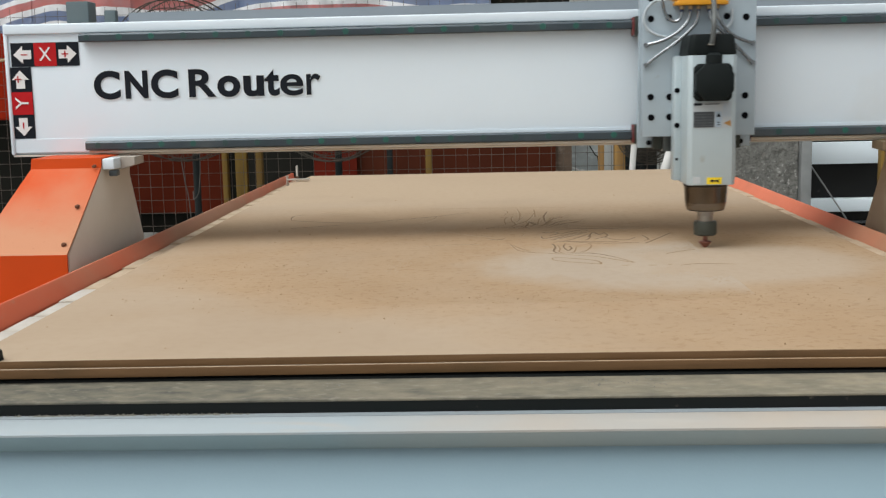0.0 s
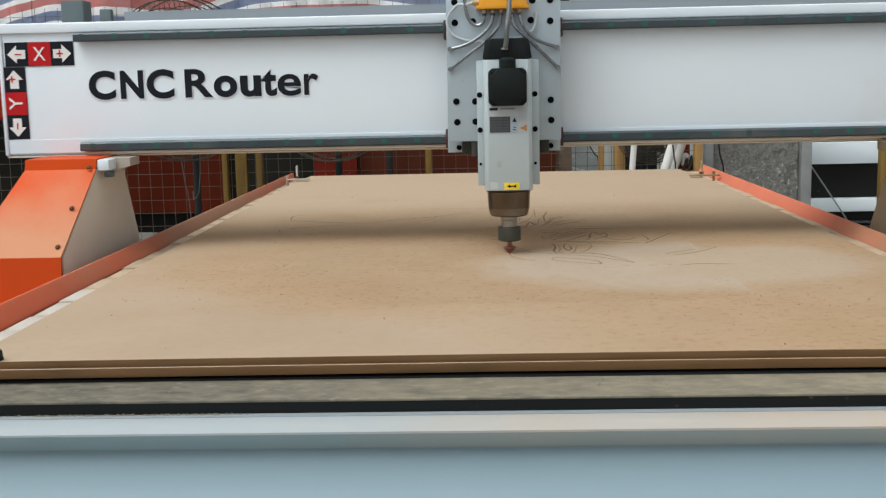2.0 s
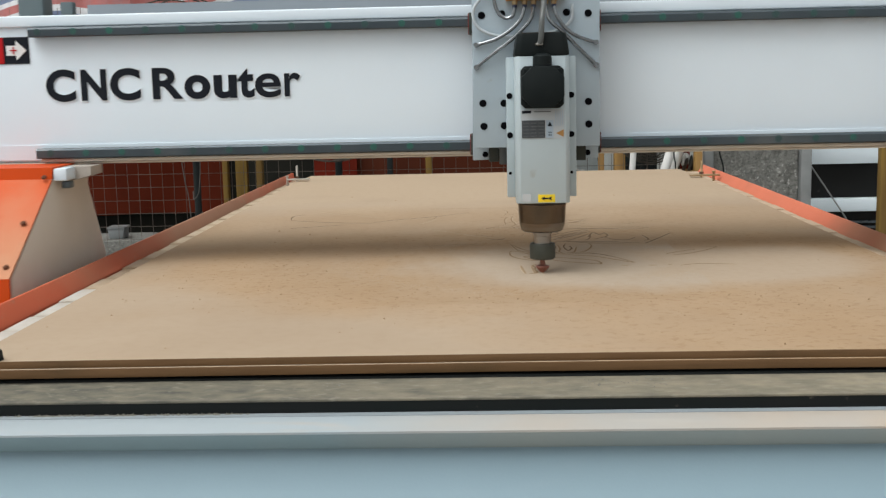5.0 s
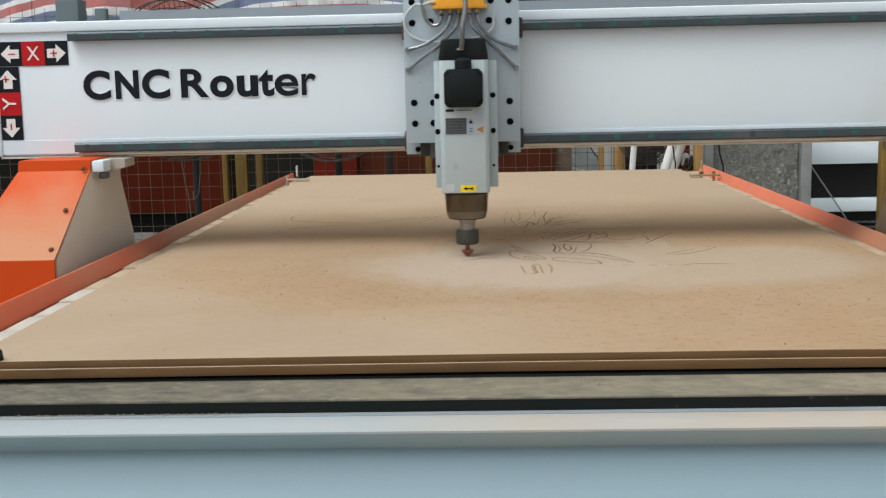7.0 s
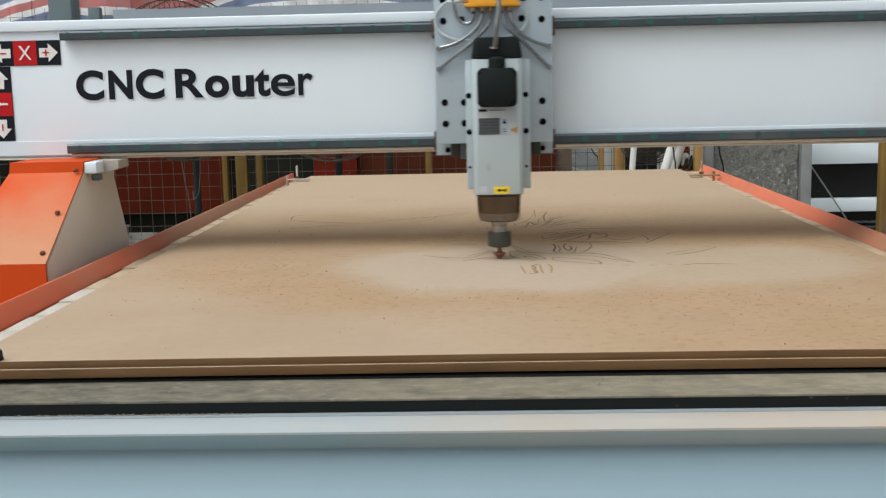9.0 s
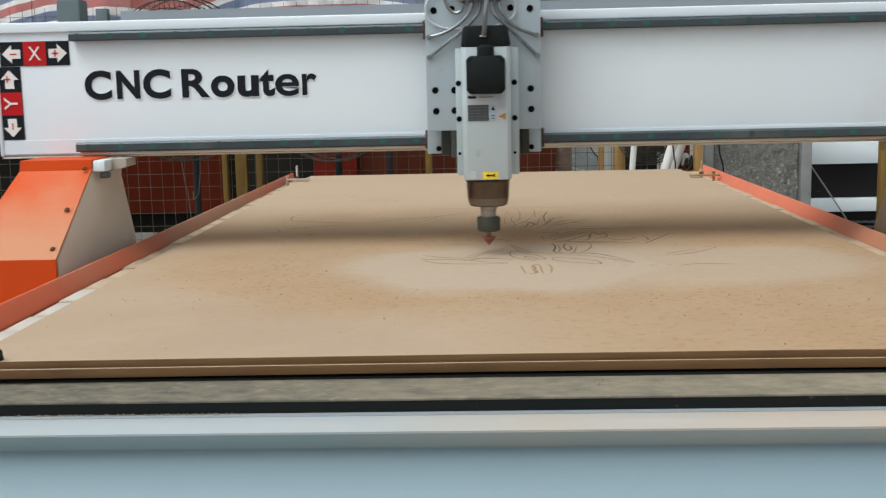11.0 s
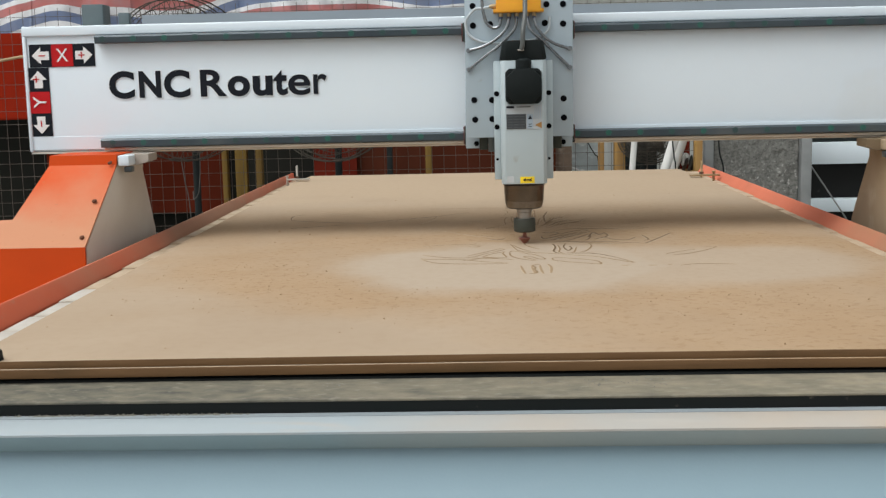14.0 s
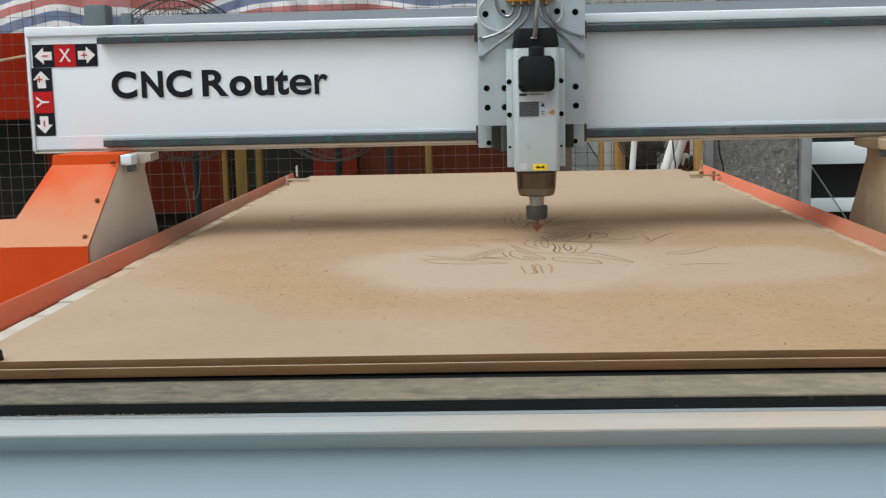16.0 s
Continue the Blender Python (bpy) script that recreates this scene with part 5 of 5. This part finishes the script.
SACK = surface("brown_grey_sacking", (0.16, 0.115, 0.085), (0.09, 0.068, 0.052), 14, 0.9, bump=0.4, fine=60, stain=(0.26, 0.21, 0.17), stain_scale=22, stain_lo=0.52, stain_hi=0.7, spec=0.1)
cloth("sack_cloth", 0.305, 0.405, -0.55, 0.10, 4.435, SACK, "crumpled brown-grey sacking hung behind wire mesh", 0.03, 15.0, 20, 40)
CLEAR_SHEET = surface("greyish_plastic_film", (0.55, 0.60, 0.60), (0.40, 0.44, 0.44), 9, 0.4, bump=0.3, fine=14, stain=(0.76, 0.80, 0.80), stain_scale=14, stain_lo=0.56, stain_hi=0.7, stretch=(1, 1, 2))
cloth("plastic_sheet", 0.405, 0.60, -0.62, 0.10, 4.95, CLEAR_SHEET, "crumpled pale grey plastic sheet behind the fence", 0.05, 12.0, 30, 40)
q = B()
tube(q, [(0.49, 4.90, 0.03), (0.53, 4.88, -0.06), (0.56, 4.89, -0.11), (0.58, 4.90, -0.16), (0.585, 4.91, -0.5), (0.59, 4.92, GROUND_Z + 0.006)], 0.003, 6)
tagged(part("cord", q, BLACK), "thin dark cord over the plastic sheet", "cord")
q = B()
tube(q, [(0.405, 4.86, -0.168), (0.44, 4.85, -0.176), (0.475, 4.85, -0.190), (0.51, 4.86, -0.22), (0.53, 4.87, -0.5), (0.54, 4.87, GROUND_Z + 0.012)], 0.0045, 8)
tagged(part("hose", q, PIPE), "white plastic hose lying before the plastic sheet", "hose")
q = B()
box(q, -4.2, 0.40, 4.47, 4.55, GROUND_Z, 1.92)
tagged(part("wall_north", q, BLACK_SHEET), "black plastic sheeting wall behind the yard", "wall", kind="structure")
SHED = surface("grey_corrugated_sheet", (0.44, 0.45, 0.43), (0.36, 0.37, 0.35), 6, 0.6)
q = B()
k = 60
for i in range(k):
    x = 0.30 + i * 0.07
    prism(q, [(x, 6.0), (x + 0.018, 5.992), (x + 0.034, 5.992), (x + 0.052, 6.0), (x + 0.070, 6.0), (x + 0.070, 6.02), (x, 6.02)], "z", GROUND_Z, 2.6)
tagged(part("wall_shed", q, SHED), "pale grey corrugated steel shed wall", "wall", kind="structure")

# welded wire mesh fence
BAMBOO = surface("dry_bamboo", (0.46, 0.34, 0.19), (0.36, 0.26, 0.14), 20, 0.6, stretch=(0.3, 1, 1))
fence = thing("wire_mesh_fence", "welded wire mesh fence on timber posts", "fence", at=(0, 3.5, GROUND_Z))
FK = Matrix.Translation((0, -3.5, -GROUND_Z))
def rod(a, b, r, seg=5):
    q = B()
    d = Vector(b) - Vector(a)
    lathe(q, [(0, r), (d.length, r)], a, d, seg)
    return q
wire_v = mesh_of("wire", rod((0, 3.5, -0.60), (0, 3.5, 0.62), 0.0011), WIRE)
wire_h = mesh_of("wire", rod((-2.30, 3.497, 0), (0.86, 3.497, 0), 0.0011), WIRE)
for i in range(65):
    ob = new("wire", wire_v)
    ob.parent = fence
    ob.matrix_basis = FK @ Matrix.Translation((-2.286 + i * 0.0488, 0.004 * math.sin(i * 1.7), 0)) @ Matrix.Rotation(radians(0.25 * math.sin(i * 2.3)), 4, "Y")
for j in range(22):
    ob = new("wire", wire_h)
    ob.parent = fence
    ob.matrix_basis = FK @ Matrix.Translation((0, 0, -0.5525 + j * 0.0542))
q = B()
tube(q, [(-2.3, 3.47, 0.385), (-2.05, 3.47, 0.405), (-1.84, 3.47, 0.435), (-1.5, 3.47, 0.47)], 0.006, 8)
part("cross_pole", q, BAMBOO, fence, "yellowed bamboo cross pole", at=FK)
def timber(x0, x1, y, top, name="timber_post"):
    q = B()
    box(q, x0, x1, y, y + 0.045, GROUND_Z, top, 0.002)
    tagged(part(name, q, WOOD if 0 < x0 < 1 else SHADED_WOOD), "rough yellowed timber post behind the fence" if 0 < x0 < 1 else "brown timber post behind the fence, coloured darker for shade", "post", "timber posts")
for x0, x1, top in ((-1.152, -1.130, 0.24), (-1.095, -1.046, 0.26), (-1.006, -0.980, 0.24), (-0.274, -0.248, 0.22), (0.465, 0.487, 0.2), (0.531, 0.576, 0.22)):
    timber(x0, x1, 3.70, top)
timber(0.817, 0.846, 3.40, 0.18)
timber(1.617, 1.660, 3.60, 0.25)
q = B()
box(q, -0.442, -0.417, 3.72, 3.745, GROUND_Z, 0.2, 0.002)
tagged(part("steel_post", q, POST_GREEN), "dark painted thin steel post", "post")


GUARD = surface("dusty_black_wire", (0.085, 0.075, 0.060), (0.05, 0.045, 0.038), 20, 0.6, spec=0.2)


def pedestal_fan(x, y, z, r, yaw, label):
    """Guard rings and spokes, blades, motor, pole and foot."""
    f = thing("pedestal_fan", label, "fan", "pedestal fans", at=(x, y, GROUND_Z))
    m = Matrix.Translation((0, 0, z - GROUND_Z)) @ Matrix.Rotation(radians(yaw), 4, "Z")
    q = bmesh.new()
    for depth, rr in ((-0.06, 1.0), (0.06, 1.0), (-0.07, 0.9), (0.07, 0.9), (-0.082, 0.8), (0.082, 0.8), (-0.09, 0.70), (0.09, 0.70), (-0.10, 0.42), (0.10, 0.42), (0.0, 1.02)):
        pts = [(r * rr * math.cos(2 * math.pi * i / 36), depth, r * rr * math.sin(2 * math.pi * i / 36)) for i in range(37)]
        tube(q, pts, 0.0028 if rr > 0.9 else 0.0018, 4, 1)
    for i in range(80):
        a = 2 * math.pi * i / 80
        for s in (-1, 1):
            tube(q, [(0.12 * r * math.cos(a), s * 0.105, 0.12 * r * math.sin(a)), (0.6 * r * math.cos(a), s * 0.095, 0.6 * r * math.sin(a)),
                     (r * math.cos(a), s * 0.06, r * math.sin(a))], 0.0011, 4, 2)
    part("guard", q, GUARD, f, "dark wire guard", at=m)
    for k in range(3):
        q = bmesh.new()
        a0 = k * 2.094
        prev = None
        for i in range(7):
            t = i / 6
            c = Matrix.Rotation(a0, 3, "Y") @ Vector((0.1 * r + 0.42 * r * t, 0, 0))
            u = Matrix.Rotation(a0, 3, "Y") @ Vector((0, 0.035, 0.05 + 0.22 * r * math.sin(2.2 * t)))
            row = [q.verts.new(c - u), q.verts.new(c + u)]
            if prev:
                q.faces.new((prev[0], prev[1], row[1], row[0]))
            prev = row
        bmesh.ops.solidify(q, geom=q.faces[:], thickness=0.003)
        part("blade", q, DARK_STEEL, f, at=m)
    q = B()
    lathe(q, [(-0.05, 0.05), (0.02, 0.06), (0.16, 0.06), (0.19, 0.04)], (0, 0, 0), (0, 1, 0), 20)
    part("motor", q, BLACK, f, at=m)
    q = B()
    lathe(q, [(0.02, 0.0145), (z - GROUND_Z - r * 0.2, 0.0145)], (0, 0.13, 0), seg=14)
    part("pole", q, POST_GREEN, f)
    q = B()
    lathe(q, [(0, 0.22), (0.02, 0.22), (0.035, 0.05), (0.05, 0.03)], (0, 0.13, 0), seg=28)
    part("foot", q, POST_GREEN, f)
    return f


CORD = surface("dark_grey_cord", (0.09, 0.085, 0.075), None, 20, 0.6)
pedestal_fan(-1.195, 3.30, 0.318, 0.312, 49, "tall pedestal fan with dark wire guard")
for way in ([(-1.217, 3.28, 0.02), (-1.205, 3.28, -0.08), (-1.192, 3.29, -0.20), (-1.19, 3.33, -0.6), (-1.10, 3.38, GROUND_Z + 0.006)],
            [(-1.140, 3.28, 0.05), (-1.143, 3.28, -0.04), (-1.152, 3.28, -0.12), (-1.175, 3.29, -0.15), (-1.205, 3.40, -0.13)]):
    q = B()
    tube(q, way, 0.0022, 6)
    tagged(part("cord", q, CORD), "thin grey cord hanging at the fan pole", "cord", "cords at the fan")
pedestal_fan(-0.615, 3.32, 0.235, 0.245, -12, "smaller pedestal fan with dark wire guard")
pedestal_fan(0.652, 3.56, 0.055, 0.115, 10, "low fan with dark wire guard behind the fence")

# pipes and bits by the fence
def pipe(a, b, r, label, mat=PIPE):
    q = B()
    d = Vector(b) - Vector(a)
    lathe(q, [(0, r), (d.length, r)], a, d, 18)
    return tagged(part("pipe", q, mat), label, "pipe", "pipes leaning by the fence")
def down(p0, p1):
    """Follow a slanted line to the floor."""
    t = (GROUND_Z - p0[2]) / (p1[2] - p0[2])
    return tuple(a + (b - a) * t for a, b in zip(p0, p1))
for lo, hi, r in (((0.5675, 3.40, -0.075), (0.5755, 3.40, 0.034), 0.0122), ((0.698, 3.40, -0.077), (0.731, 3.40, 0.031), 0.0185), ((0.739, 3.46, -0.078), (0.776, 3.46, 0.030), 0.0185)):
    top = tuple(a + (b - a) * 2.6 for a, b in zip(lo, hi))
    pipe(down(lo, hi), top, r, "white plastic pipe leaning by the fence")
q = B()
tube(q, [(0.728, 3.37, 0.2), (0.722, 3.37, 0.05), (0.729, 3.37, -0.03), (0.735, 3.37, -0.10), (0.733, 3.37, -0.5), (0.74, 3.37, GROUND_Z + 0.006)], 0.0028, 6)
tagged(part("cable", q, BLACK), "black cable hanging over a white pipe", "cable")
q = B()
tube(q, [(0.905, 3.42, 0.2), (0.915, 3.42, 0.0), (0.935, 3.42, -0.10), (0.95, 3.42, -0.4), (0.95, 3.42, GROUND_Z + 0.006)], 0.0032, 6)
tagged(part("cable", q, BLACK), "black cable hanging beside the concrete pillar", "cable")
# added box with a front sheet, only to keep the gap behind the fan dark
q = B()
box(q, 0.585, 0.735, 3.86, 4.02, GROUND_Z, 0.14, 0.006)
locker = part("dark_locker", q, POST_GREEN)
tagged(locker, "plain dark box added to darken the space behind the low fan", "locker")
q = B()
box(q, 0.592, 0.728, 3.852, 3.8595, GROUND_Z + 0.06, 0.13, 0.002)
part("door", q, POST_GREEN, locker)
q = B()
box(q, 0.765, 0.835, 3.62, 3.70, GROUND_Z, 0.10, 0.004)
tagged(part("red_cabinet", q, MID_RED), "narrow red steel cabinet behind the fence", "cabinet")
for i in range(16):
    q = B()
    x, z, r = 0.758 + 0.0062 * i, -0.080 + 0.012 * math.sin(i * 2.1), 0.0075 + 0.002 * math.sin(i * 1.3)
    lathe(q, [(0, r * 0.8), (0.003, r), (0.040, r), (0.044, r * 0.8), (0.052, r * 0.5)], (x, 3.50 + 0.012 * (i % 4), z), (0.35 * math.sin(i * 1.7), -0.2, 0.9), 10)
    tone, words = ((DARK_STEEL, "small dark pipe coupling in a heap"), (PIPE, "small white pipe coupling in a heap"), (GUARD, "small dusty pipe coupling in a heap"))[i % 3]
    tagged(part("coupling", q, tone), words, "coupling", "heap of couplings")
q = B()
box(q, 0.75, 0.86, 3.48, 3.60, GROUND_Z, -0.092, 0.006)
tagged(part("parts_crate", q, WOOD), "timber crate that carries a heap of couplings", "crate")

# concrete pillar and the steel post beside it
q = bmesh.new()
bmesh.ops.create_grid(q, x_segments=44, y_segments=60, size=0.5)
for v in q.verts:
    x, z = 0.930 + (v.co.x + 0.5) * 0.346, GROUND_Z + (v.co.y + 0.5) * 1.15
    d = 0.010 * noise.noise(Vector((x * 30, z * 30, 1))) + 0.006 * noise.noise(Vector((x * 80, z * 80, 4)))
    v.co = Vector((x, 3.60 + d, z))
bmesh.ops.solidify(q, geom=q.faces[:], thickness=-0.30)
bmesh.ops.recalc_face_normals(q, faces=q.faces)
tagged(part("concrete_pillar", q, ROUGH), "rough cast grey concrete pillar with pale lime patches", "pillar")
q = B()
box(q, 0.888, 0.926, 3.58, 3.62, GROUND_Z, 0.30, 0.003)
tagged(part("steel_post", q, GALV), "grey galvanised steel post", "post")
q = B()
box(q, 1.279, 1.322, 3.56, 3.62, GROUND_Z, 0.30, 0.003)
tagged(part("steel_post", q, GALV), "grey galvanised steel post beside the concrete pillar", "post")

# the white machine frame at the side
PANEL = surface("smudged_black_panel", (0.008, 0.0085, 0.0085), (0.012, 0.0125, 0.012), 5, 0.5, spec=0.2, scuff=((0.055, 0.055, 0.05), 13, 0.64, 0.76, (1, 1, 1.6)))
frame_thing = thing("machine_frame", "white steel machine frame with black panel", "machine frame", at=(1.6, 3.8, GROUND_Z))
k = Matrix.Translation((-1.6, -3.8, -GROUND_Z))
for z0, z1 in ((-0.100, -0.006), (-0.308, -0.252)):
    q = B()
    box(q, 1.34, 2.30, 3.80, 3.90, z0, z1, 0.003)
    part("white_rail", q, SHED_WHITE, frame_thing, "white painted steel rail", at=k)
q = B()
box(q, 1.34, 2.30, 3.86, 3.88, -0.60, 0.0)
part("black_panel", q, PANEL, frame_thing, "smudged black panel", at=k)
q = B()
box(q, 1.34, 2.30, 3.82, 3.90, -0.0055, 0.06, 0.003)
part("dark_cap", q, POST_GREEN, frame_thing, at=k)
for x in (1.36, 2.24):
    q = B()
    box(q, x, x + 0.05, 3.89, 3.94, GROUND_Z, 0.0, 0.003)
    part("leg", q, SHED_WHITE, frame_thing, at=k)
q = B()
tube(q, [(1.377, 3.78, -0.10), (1.465, 3.78, -0.23), (1.545, 3.78, -0.35), (1.86, 3.78, GROUND_Z + 0.005)], 0.0034, 8)
tagged(part("stay_rod", q, GALV), "thin grey steel rod leaning by the frame", "rod")

for i, z in enumerate((-0.358, -0.381, -0.404)):
    q = B()
    box(q, 1.50, 2.29, 3.835, 3.859, z - 0.006, z + 0.004, 0.002)
    part("louvre", q, SLIDE, frame_thing, "grey louvre slat", at=k)

# low things behind the fence
TUB = surface("grey_plastic", (0.20, 0.215, 0.22), (0.15, 0.16, 0.165), 9, 0.5)
q = B()
box(q, -2.2, -1.60, 3.94, 4.24, GROUND_Z, -0.400, 0.006)
tagged(part("concrete_block", q, ROUGH), "low grey concrete block behind the fence", "block")
q = B()
prism(q, [(-1.765, -0.3995), (-1.700, -0.3995), (-1.694, -0.352), (-1.771, -0.352)], "y", 4.00, 4.08, 0.003)
tub = part("plastic_tub", q, TUB)
tagged(tub, "small grey plastic tub on the concrete block", "tub")
q = B()
box(q, -1.774, -1.691, 3.996, 4.084, -0.352, -0.343, 0.002)
part("lid", q, TUB, tub)

# ---------------------------------------------------------------- movement
def motions():
    walk(gantry, [(t, pose(0, y, 0)) for t, x, y, z in PATH])
    walk(carriage, [(t, pose(x, y, 0)) for t, x, y, z in PATH])
    walk(head, [(t, pose(x, y, z)) for t, x, y, z in PATH])
    for film, z, t0, t1 in FILMS:
        walk(film, [(0.0, pose(0, 0, z)), (t0, pose(0, 0, z)), ((t0 + t1) / 2, pose(0, 0, z - 0.00012)), (t1, pose(0, 0, -0.0005)), (16.0, pose(0, 0, -0.0005))])
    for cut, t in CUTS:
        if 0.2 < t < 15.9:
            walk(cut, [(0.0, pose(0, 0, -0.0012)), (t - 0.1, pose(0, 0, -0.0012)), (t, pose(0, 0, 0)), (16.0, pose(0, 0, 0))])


motions()
